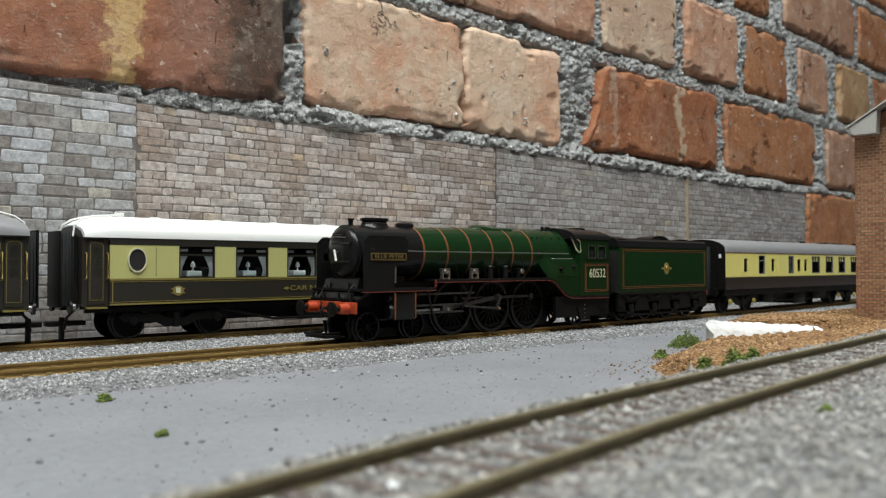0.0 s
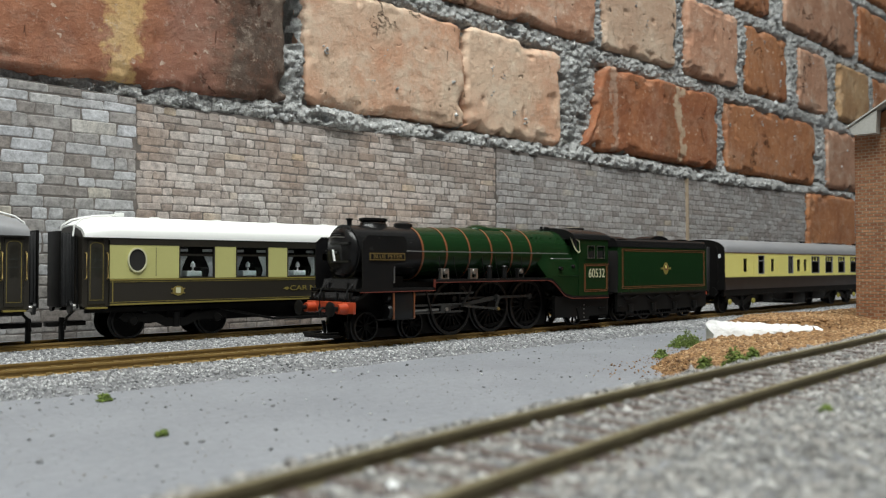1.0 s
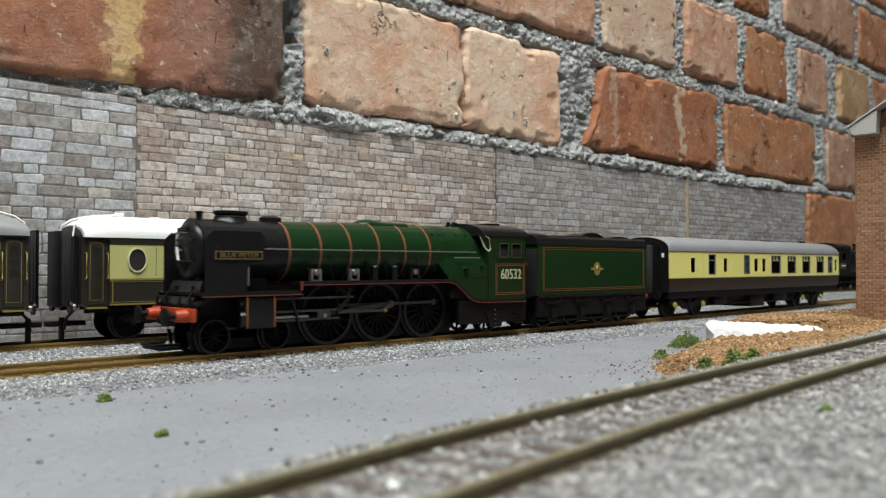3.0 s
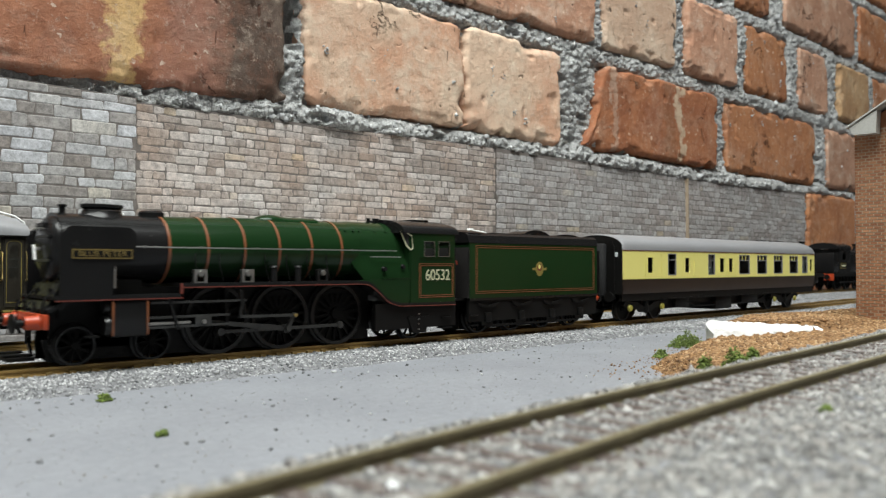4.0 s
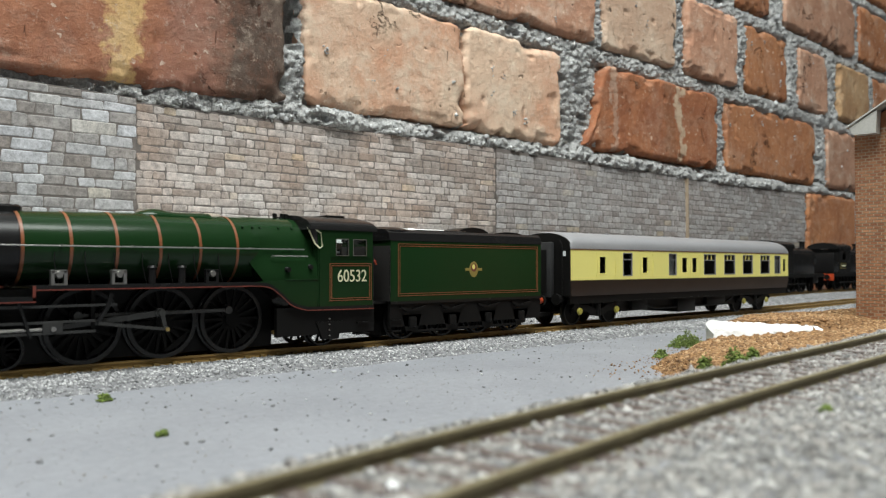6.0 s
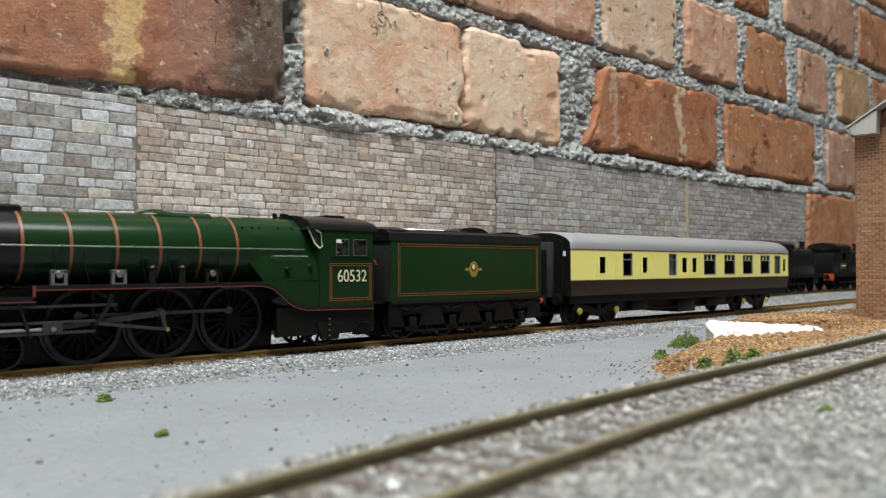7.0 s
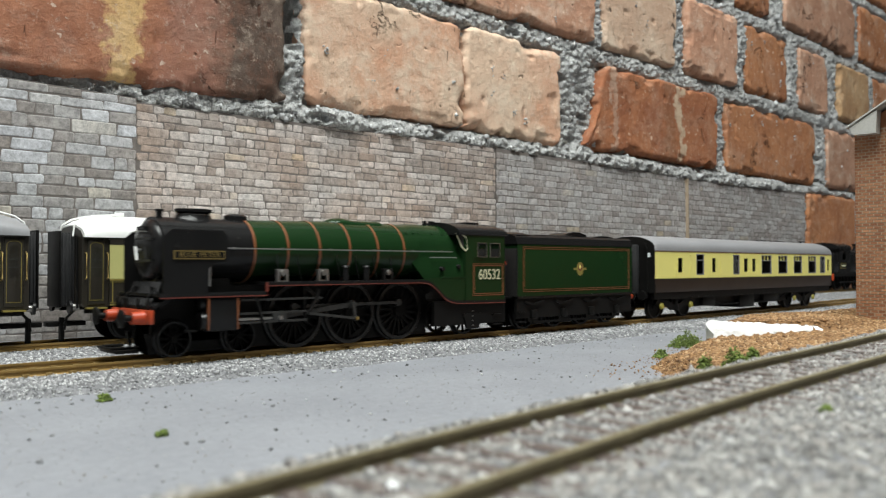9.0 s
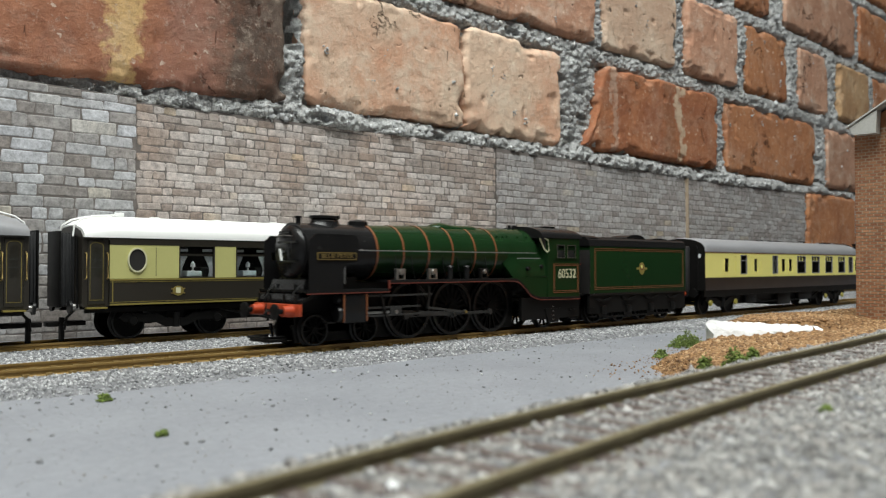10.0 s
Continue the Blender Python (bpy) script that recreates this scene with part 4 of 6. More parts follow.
def build_locomotive():
    P = lambda n, bm, m, lab="", sm=35: part(n, bm, M[m], loco, lab, sm)
    zc = 0.0372
    rad = lambda x: 0.0119 + 0.0009 * smooth_step(-0.119, -0.075, x)
    # boiler, smokebox, firebox
    P("smokebox", loft([ring(x, 0.0118, zc) for x in (-0.1535, -0.1530, -0.119)]), "black", "satin black smokebox")
    P("smokebox_door", loft([ring(x, r, zc) for x, r in ((-0.1534, 0.0108), (-0.1545, 0.0105), (-0.1556, 0.0092), (-0.1564, 0.0065), (-0.1568, 0.003))]), "black")
    for dz in (0.0038, -0.0038):
        P("door_hinge", box(-0.1569, -0.1535, -0.0085, 0.0045, zc + dz - 0.0004, zc + dz + 0.0004), "dark_steel")
    P("door_handle", cyl((-0.1590, 0, zc), (-0.1566, 0, zc), 0.0005, seg=8), "steel")
    # Steel dart; the glint on it is put in as white.
    P("door_dart", prism([(-0.0002, zc + 0.0012), (0.0005, zc + 0.0012), (-0.0009, zc - 0.0036), (-0.0016, zc - 0.0036)], -0.1590, -0.1583, "x"), "white", "steel door handle with its glint painted white")
    P("door_rail", tube([(-0.1572, -0.0060, zc + 0.0062), (-0.1578, 0, zc + 0.0065), (-0.1572, 0.0060, zc + 0.0062)], 0.00022), "steel")
    P("number_plate", box(-0.1568, -0.1556, -0.0038, 0.0038, zc + 0.0068, zc + 0.0082), "frame_black", "small smokebox plate with a pale bar")
    P("plate_bar", box(-0.1570, -0.1568, -0.0030, 0.0030, zc + 0.0073, zc + 0.0077), "rod")
    P("boiler", loft([ring(x, rad(x), zc) for x in steps(-0.119, -0.020, 24)]), "green", "glossy dark green boiler")
    for x in (-0.1188, -0.1047, -0.0905, -0.0761, -0.0617, -0.0474):
        P("boiler_band", loft([ring(x + a, rad(x) + b, zc) for a, b in ((-0.0005, 0), (-0.0005, 0.00016), (0.0005, 0.00016), (0.0005, 0))]), "orange", "orange-lined boiler band")
    P("boiler_band", loft([ring(x, 0.0129, zc) for x in (-0.0298, -0.0293)]), "green")
    fire = lambda x, k=1.0: [(x, y, z) for y, z in [(-0.0150 * k, 0.0170), (-0.0152 * k, 0.0250), (-0.0146 * k, 0.0320)] + [(-0.0131 * math.cos(a), zc + 0.0131 * math.sin(a)) for a in steps(0.05, math.pi - 0.05, 18)] + [(0.0146 * k, 0.0320), (0.0152 * k, 0.0250), (0.0150 * k, 0.0170)]]
    narrow = [(-0.0432, y * 0.79, max(z, 0.0338)) if z < zc + 0.004 else (-0.0432, y * 0.96, zc + (z - zc) * 0.96) for _, y, z in fire(0)]
    raised = [(x, y, max(z, 0.0252)) for x, y, z in fire(-0.0375)]
    P("firebox", loft([narrow, raised, [(x, y, max(z, 0.0215)) for x, y, z in fire(-0.0290, 1.06)], fire(-0.0150, 1.12)]), "green", "green firebox casing")
    P("firebox_bolster", box(-0.0300, -0.0150, -0.0174, -0.0150, 0.0262, 0.0266, 0.0001), "green")
    for x, z in ((-0.0285, 0.0302), (-0.0186, 0.0312)):
        P("washout_plug", cyl((x, -0.0150, z), (x, -0.0172, z), 0.0012, 0.0009, seg=12), "black")
    for x in (-0.0440, -0.0400, -0.0370, -0.0290, -0.0230):
        P("washout_cap", cyl((x, -0.0095, zc + 0.0082), (x, -0.0102, zc + 0.0090), 0.0005, seg=8), "green")
    P("firebox_rail", tube([(-0.0345, -0.0146, 0.0352), (-0.0340, -0.0158, 0.0353), (-0.0200, -0.0166, 0.0353), (-0.0195, -0.0150, 0.0352)], 0.00022, 6), "steel")
    # dome
    dome = []
    for i in range(13):
        t = i / 12
        x = -0.0806 + 0.0268 * t
        h = 0.0011 * min(1, t / 0.15 + 0.02) ** 0.5 + 0.0009 * math.exp(-((t - 0.27) / 0.14) ** 2)
        w = 0.0052 * min(1, t / 0.18 + 0.05) ** 0.5
        dome.append([(x, w * math.cos(a), zc + 0.0125 + h * math.sin(a) - 0.0008 * (1 - math.sin(a))) for a in steps(0, math.pi, 10)] + [(x, -w, zc + 0.0105), (x, w, zc + 0.0105)])
    P("dome", loft(dome), "green", "low streamlined green dome")
    # chimney, saddle, front pipe
    oval = lambda a, b, z, x=-0.1374: [(x + a * math.cos(q), b * math.sin(q), z) for q in steps(0, 2 * math.pi * 35 / 36, 35)]
    P("chimney", loft([oval(0.0085, 0.0058, 0.0475), oval(0.0068, 0.0044, 0.0492), oval(0.0062, 0.0040, 0.0508), oval(0.0070, 0.0047, 0.0512), oval(0.0070, 0.0047, 0.0522), oval(0.0062, 0.0040, 0.0523)]), "black", "double black chimney with a flat lip")
    P("chimney_ring", loft([oval(0.0064, 0.0042, 0.0498), oval(0.0064, 0.0042, 0.0503)]), "steel")
    P("snifting_valve", loft([oval(0.0046, 0.0040, 0.0480, -0.1205), oval(0.0046, 0.0038, 0.0502, -0.1205), oval(0.0036, 0.0028, 0.0509, -0.1205)]), "black")
    P("lamp_iron", cyl((-0.1502, 0, 0.0485), (-0.1502, 0, 0.0516), 0.0011, seg=12), "black")
    P("lamp_iron_cap", cyl((-0.1502, 0, 0.0510), (-0.1502, 0, 0.0517), 0.0015, seg=12), "black")
    # running plate, valance and lining
    low = [(-0.1575, 0.0222), (-0.1168, 0.0222)]
    high = [(-0.1166, 0.0257), (-0.0430, 0.0257)]
    curve = smoothed([(-0.0430, 0.0257), (-0.0370, 0.0250), (-0.0320, 0.0218), (-0.0275, 0.0182), (-0.0220, 0.0164), (-0.0160, 0.0160), (0.0112, 0.0157)], 6)
    whole = low + [(-0.1166, 0.0222)] + high[:1] + [(-0.0430, 0.0257)] + curve[1:]
    for s in (-1, 1):
        a, b = s * 0.0176, s * 0.0166
        P("valance", ribbon(whole, 0.0015, a, b), "black", "black running plate edge")
        P("edge_lining", ribbon([(x, z - 0.0012) for x, z in whole], 0.00035, s * 0.01775, s * 0.0170), "maroon", "thin red-orange lining")
        P("front_riser", box(-0.1174, -0.1166, s * 0.0170, s * 0.0176, 0.0207, 0.0257), "maroon")
    P("running_plate", box(-0.1575, -0.1166, -0.0168, 0.0168, 0.0212, 0.0222), "black")
    P("running_plate", box(-0.1168, -0.0430, -0.0168, 0.0168, 0.0247, 0.0257), "black")
    P("running_plate", loft([[(x, -0.0168, z), (x, -0.0168, z - 0.001), (x, 0.0168, z - 0.001), (x, 0.0168, z)] for x, z in curve]), "black")
    # lower firebox side, green down to the running plate
    for s in (-1, 1):
        P("side_sheet", prism([(x, z) for x, z in curve if x < -0.0150] + [(-0.0150, 0.0264), (-0.0330, 0.0262), (-0.0400, 0.0258)], s * 0.0172, s * 0.0150), "green")
        P("boiler_handrail", tube([(-0.1530, s * 0.0131, 0.0381), (-0.119, s * 0.0131, 0.0379), (-0.0200, s * 0.0141, 0.0379)], 0.00024), "steel")
        for x in (-0.146, -0.128, -0.108, -0.086, -0.064, -0.0430, -0.026):
            P("handrail_knob", cyl((x, s * 0.0115, 0.0380), (x, s * 0.0137, 0.0380), 0.0004, seg=8), "steel")
        # smoke deflector with its plate
        y = s * 0.0164
        dfl = [(-0.1560, 0.0222), (-0.1398, 0.0222), (-0.1398, 0.0302), (-0.1385, 0.0325), (-0.1325, 0.0332), (-0.1325, 0.0420), (-0.1342, 0.0440), (-0.1530, 0.0441), (-0.1560, 0.0415)]
        P("smoke_deflector", prism(dfl, y, y + s * 0.0004), "black", "flat black smoke deflector plate")
        P("deflector_rail", cyl((-0.1391, y, 0.0245), (-0.1391, y, 0.0315), 0.0004, seg=8), "steel")
        P("deflector_stay", box(-0.1500, -0.1492, min(y, s * 0.011), max(y, s * 0.011), 0.0425, 0.0430), "black")
        plate = P("name_plate", box(-0.1525, -0.1338, min(y, y + s * 0.0009), max(y, y + s * 0.0009), 0.0339, 0.0369), "brass", "brass name plate with black ground")
        part("plate_ground", box(-0.1521, -0.1342, min(y + s * 0.0009, y + s * 0.00095), max(y + s * 0.0009, y + s * 0.00095), 0.0343, 0.0365), M["frame_black"], plate)
        if s < 0:
            lettering("plate_lettering", "BLUE PETER", 0.0024, (-0.14315, y - 0.00102, 0.0354), M["brass"], plate, "raised brass letters", squeeze=1.22)
        # cylinders
        cylb = P("cylinder", box(-0.1405, -0.1280, s * 0.0172, s * 0.0105, 0.0086, 0.0208, 0.0010), "black", "black cylinder casing with orange edging")
        for x in (-0.1402, -0.1290):
            part("cylinder_band", box(x, x + 0.0007, s * 0.01745, s * 0.0165, 0.0092, 0.0203, 0.0001), M["orange"], cylb)
        part("cylinder_cover", cyl((-0.1420, s * 0.0140, RD), (-0.1404, s * 0.0140, RD), 0.0030, 0.0034, seg=18), M["dark_steel"], cylb)
        part("valve_cover", cyl((-0.1420, s * 0.0140, 0.0185), (-0.1404, s * 0.0140, 0.0185), 0.0019, 0.0022, seg=18), M["dark_steel"], cylb)
        for z in (0.0140, 0.0107):
            P("slide_bar", box(-0.1280, -0.0985, s * 0.0160, s * 0.0148, z, z + 0.0008), "rod")
        P("piston_rod", cyl((-0.1280, s * 0.0152, RD), (-0.1130, s * 0.0152, RD), 0.0006, seg=8), "steel")
        P("radius_rod", box(-0.1270, -0.0920, s * 0.0164, s * 0.0158, 0.0189, 0.0197), "rod")
        P("gear_bracket", box(-0.0995, -0.0982, s * 0.0146, s * 0.0105, 0.0100, 0.0246), "frame_black")
        P("combination_lever", prism([(-0.1180, 0.0100), (-0.1172, 0.0100), (-0.1205, 0.0205), (-0.1214, 0.0205)], s * 0.0166, s * 0.0160), "dark_steel")
        # boiler-side fittings on the running plate
        for x, m in ((-0.1095, "steel"), (-0.0912, "steel"), (-0.0588, "dark_steel")):
            lub = P("sand_filler", box(x - 0.0024, x + 0.0024, s * 0.0161, s * 0.0140, 0.0257, 0.0262), m)
            part("filler_leg", box(x - 0.0024, x - 0.0014, s * 0.0160, s * 0.0145, 0.0260, 0.0302), M[m], lub)
            part("filler_leg", box(x + 0.0014, x + 0.0024, s * 0.0160, s * 0.0145, 0.0260, 0.0302), M[m], lub)
            part("filler_top", box(x - 0.0024, x + 0.0024, s * 0.0160, s * 0.0140, 0.0292, 0.0304, 0.0002), M[m], lub)
            part("filler_cap", cyl((x, s * 0.0156, 0.0289), (x, s * 0.0165, 0.0289), 0.0013, 0.0010, seg=14), M["steel"], lub)
        for x in (-0.0800, -0.0696):
            P("lubricator", cyl((x, s * 0.0150, 0.0257), (x, s * 0.0150, 0.0310), 0.0013, seg=14), "black")
            P("lubricator_cap", cyl((x, s * 0.0150, 0.0310), (x, s * 0.0150, 0.0318), 0.0016, 0.0012, seg=14), "dark_steel")
        for x in steps(-0.110, -0.055, 6):
            P("boiler_pipe", tube([(x, s * 0.0126, 0.0360), (x, s * 0.0130, 0.0320), (x + 0.001, s * 0.0138, 0.0262)], 0.00016, 6), "dark_steel")
        # frames, steps
        P("main_frame", box(-0.1560, -0.0300, s * 0.0070, s * 0.0062, 0.0013, 0.0245), "frame_black")
        P("rear_frame", box(-0.0330, 0.0125, s * 0.0160, s * 0.0140, 0.0050, 0.0158), "frame_black")
        P("axle_guard", prism([(-0.0160, 0.0100), (-0.0030, 0.0100), (-0.0055, 0.0030), (-0.0130, 0.0030)], s * 0.0165, s * 0.0150), "frame_black")
        for z in (0.0040, 0.0085):
            P("cab_step", box(0.0035, 0.0095, s * 0.0172, s * 0.0135, z, z + 0.0006), "frame_black")
        P("step_hanger", box(0.0035, 0.0095, s * 0.0140, s * 0.0134, 0.0040, 0.0155), "frame_black")
        P("front_step", box(-0.1480, -0.1440, s * 0.0172, s * 0.0140, 0.0090, 0.0096), "frame_black")
        for z in steps(0.0045, 0.0110, 3):
            P("sand_pipe", cyl((-0.0100, s * 0.0166, z), (-0.0100, s * 0.0171, z), 0.0003, seg=6), "steel")
        # bogie
        P("bogie_frame", box(-0.1545, -0.1185, s * 0.0070, s * 0.0063, 0.0050, 0.0098), "frame_black")
        # buffers
        buf = P("buffer", cyl((-0.1645, s * 0.0113, 0.0142), (-0.1600, s * 0.0113, 0.0142), 0.0020, 0.0024, seg=20), "red", "red buffer stock with a dark head")
        part("buffer_head", loft([[(x, s * 0.0113 + r * math.cos(2 * math.pi * k / 24), 0.0142 + r * math.sin(2 * math.pi * k / 24)) for k in range(24)] for x, r in ((-0.1645, 0.0010), (-0.1672, 0.0010), (-0.1674, 0.0030), (-0.1681, 0.0031), (-0.1685, 0.0020))]), M["frame_black"], buf, "round dark steel buffer head")
        P("guard_iron", prism([(-0.1585, 0.0085), (-0.1570, 0.0085), (-0.1562, 0.0016), (-0.1570, 0.0016)], s * 0.0086, s * 0.0078), "frame_black")
    # front end
    P("buffer_beam", box(-0.1604, -0.1590, -0.0166, 0.0166, 0.0122, 0.0168, 0.0002), "red", "bright red front buffer beam")
    P("front_platform", prism([(-0.1592, 0.0172), (-0.1592, 0.0182), (-0.1530, 0.0215), (-0.1530, 0.0195)], -0.0166, 0.0166), "black")
    P("cylinder_saddle", box(-0.1535, -0.1270, -0.0080, 0.0080, 0.0150, 0.0270), "frame_black")
    P("curved_footplate", prism([(-0.1590, 0.0180), (-0.1560, 0.0222), (-0.1545, 0.0262), (-0.1530, 0.0262), (-0.1530, 0.0180)], -0.0120, 0.0120), "black")
    P("coupling_hook", tube([(-0.1604, 0, 0.0142), (-0.1640, 0, 0.0142), (-0.1655, 0, 0.0128), (-0.1640, 0, 0.0116)], 0.0006), "frame_black")
    P("tension_coupling", box(-0.1680, -0.1600, -0.0075, 0.0075, 0.0022, 0.0034, 0.0003), "frame_black")
    P("coupling_loop", tube([(-0.1600, -0.006, 0.0040), (-0.1690, -0.006, 0.0040), (-0.1690, 0.006, 0.0040), (-0.1600, 0.006, 0.0040)], 0.0005), "frame_black")
    P("vacuum_pipe", tube([(-0.1612, 0.0045, 0.0100), (-0.1622, 0.0045, 0.0140), (-0.1620, 0.0045, 0.0190), (-0.1610, 0.0045, 0.0205)], 0.0006), "frame_black")
    for y in (-0.0135, -0.005, 0.005, 0.0135):
        P("front_lamp_iron", box(-0.1600, -0.1594, y - 0.0005, y + 0.0005, 0.0172, 0.0205), "frame_black")
    for y in (-0.0095, 0.0095):
        P("front_handrail", tube([(-0.1590, y, 0.0180), (-0.1580, y, 0.0215), (-0.1550, y, 0.0240)], 0.0003), "dark_steel")
    # cab
    holes = [(-0.0072, -0.0015, 0.0358, 0.0420), (0.0011, 0.0074, 0.0358, 0.0420)]
    for s in (-1, 1):
        P("cab_side", pierced([-0.0150, 0.0108], [0.0158, 0.0465], holes, lambda x, z: s * 0.0174, -s * 0.0006), "green", "green cab side with two windows")
        for h in holes:
            P("window_frame", loft([[(h[0] - a, s * q, h[2] - a), (h[1] + a, s * q, h[2] - a), (h[1] + a, s * q, h[3] + a), (h[0] - a, s * q, h[3] + a)] for a, q in ((0.0, 0.0170), (0.0, 0.01755), (0.00025, 0.01755), (0.00025, 0.0172))], cap=False), "steel")
        P("window_pane", box(holes[0][0], holes[0][1], s * 0.0172, s * 0.0170, holes[0][2], holes[0][3]), "glass", "", None)
        rim = [(-0.0190, 0.0464), (-0.0180, 0.0471), (-0.0146, 0.0443), (-0.0139, 0.0392), (-0.0150, 0.0384), (-0.0166, 0.0402)]
        slope = lambda x: s * (0.0152 + 0.0022 * smooth_step(-0.0190, -0.0145, x))
        pane = P("front_window", loft([[(x, slope(x) + d * s, z) for x, z in rim] for d in (-0.0006, 0)]), "dark_inside", "slanting front cab window", None)
        part("spectacle_frame", tube([(x, slope(x), z) for x, z in rim + rim[:1]], 0.00035, 6), M["ivory"], pane, "pale brass window frame")
        P("cab_handrail", cyl((0.0112, s * 0.0172, 0.0190), (0.0112, s * 0.0172, 0.0400), 0.0003, seg=8), "dark_steel")
        for x0, x1, z0, z1 in [row for g in (0.0, 0.0008) for row in ((-0.0104 + g, 0.0101 - g, 0.0323 - g, 0.0326 - g), (-0.0104 + g, 0.0101 - g, 0.0179 + g, 0.0182 + g), (-0.0104 + g, -0.0101 + g, 0.0182 + g, 0.0323 - g), (0.0098 - g, 0.0101 - g, 0.0182 + g, 0.0323 - g))]:
            P("cab_lining", box(x0, x1, s * 0.01755, s * 0.0174, z0, z1), "orange", "", None)
        for z in (0.0350, 0.0344):
            P("cab_beading", box(-0.0100, 0.0098, s * 0.01765, s * 0.0174, z, z + 0.0002), "green", "", None)
    lettering("cab_number", "60532", 0.0068, (0.0004, -0.01756, 0.0274), M["ivory"], loco, "cream running number on the cab side", squeeze=0.86)
    roof = lambda x, g=0.0: [(x, 0.0178 * math.cos(a), 0.0455 + (0.0062 + g) * math.sin(a) ** 0.85) for a in steps(0, math.pi, 16)]
    P("cab_roof", loft([roof(-0.0192), roof(-0.0100), roof(0.0090), roof(0.0128, -0.0006)]), "black", "black curved cab roof")
    P("roof_vent", box(-0.0040, 0.0050, -0.0060, 0.0060, 0.0513, 0.0522, 0.0003), "black")
    for x in (-0.0245, -0.0212, -0.0195):
        P("safety_valve", cyl((x, 0, 0.0495), (x, 0, 0.0522), 0.0009, seg=10), "black")
    P("cab_front", box(-0.0156, -0.0148, -0.0170, 0.0170, 0.0160, 0.0462), "green")
    P("backhead", box(-0.0147, -0.0105, -0.0160, 0.0160, 0.0170, 0.0455), "dark_inside")
    P("cab_floor", box(-0.0150, 0.0120, -0.0165, 0.0165, 0.0160, 0.0175), "dark_inside")
    for y, z in ((-0.0145, 0.0332), (-0.0150, 0.0322)):
        P("red_valve_handle", tube([(0.0118, y, z), (0.0132, y, z + 0.0014), (0.0146, y, z)], 0.0004, 6), "red")
    for x in (-0.149, -0.124):
        wheelset("bogie_wheel", x, 0.00625, 10, loco)
    for x in (D1, D2, D3):
        wheelset("driving_wheel", x, RD, 18, loco, PIN)
    wheelset("trailing_wheel", -0.0092, 0.0072, 10, loco)


build_locomotive()

# moving rods, each built about its own pivot
ROD_L, ECC_L = 0.0345, 0.0226


def build_rods():
    out = []
    for s in (-1, 1):
        y = s * 0.0128
        bm = box(-0.0262, 0.0262, -0.0004, 0.0004, -0.0006, 0.0006)
        for x in (-0.026, 0, 0.026):
            cyl((x, -0.0006, 0), (x, 0.0006, 0), 0.0014, seg=14, bm=bm)
        side_rod = part("coupling_rod", bm, M["rod"], loco, "long dark steel coupling rod")
        bm = loft([[(x, -0.0004, -h), (x, 0.0004, -h), (x, 0.0004, h), (x, -0.0004, h)] for x, h in ((0, 0.0010), (-ROD_L, 0.0007))])
        cyl((0, -0.0007, 0), (0, 0.0007, 0), 0.0017, seg=16, bm=bm)
        con = part("connecting_rod", bm, M["rod"], loco, "dark steel connecting rod")
        head = part("crosshead", box(-0.0030, 0.0030, -0.0009, 0.0009, -0.0014, 0.0022, 0.0003), M["rod"], loco)
        part("crosshead_pin", cyl((0, s * 0.0008, 0), (0, s * 0.0016, 0), 0.0008, seg=10), M["steel"], head)
        bm = box(-ECC_L, 0, -0.0003, 0.0003, -0.0005, 0.0005)
        cyl((0, -0.0005, 0), (0, 0.0005, 0), 0.0010, seg=12, bm=bm)
        ecc = part("eccentric_rod", bm, M["rod"], loco)
        part("rod_boss", cyl((0, s * 0.0003, 0), (0, s * 0.0010, 0), 0.0007, seg=10), M["brass"], ecc)
        swing = part("expansion_link", prism([(-0.0006, 0.0015), (0.0009, 0.0015), (0.0014, -0.0030), (0.0006, -0.0085), (-0.0006, -0.0085), (0.0002, -0.0030)], -0.0004, 0.0004), M["dark_steel"], loco)
        bm = bmesh.new()
        a, b = Vector((THROW * math.cos(PIN), 0, THROW * math.sin(PIN))), Vector((-0.0014, 0, -0.0019))
        d = (b - a).normalized()
        n = Vector((-d.z, 0, d.x)) * 0.0007
        loft([[a + n + Vector((0, q, 0)), a - n + Vector((0, q, 0)), b - n + Vector((0, q, 0)), b + n + Vector((0, q, 0))] for q in (-0.0003, 0.0003)], bm)
        cyl(a + Vector((0, -0.0004, 0)), a + Vector((0, 0.0004, 0)), 0.0011, seg=12, bm=bm)
        crank = part("return_crank", bm, M["rod"], loco)
        out.append((s, side_rod, con, head, ecc, swing, crank))
    return out


RODS = build_rods()


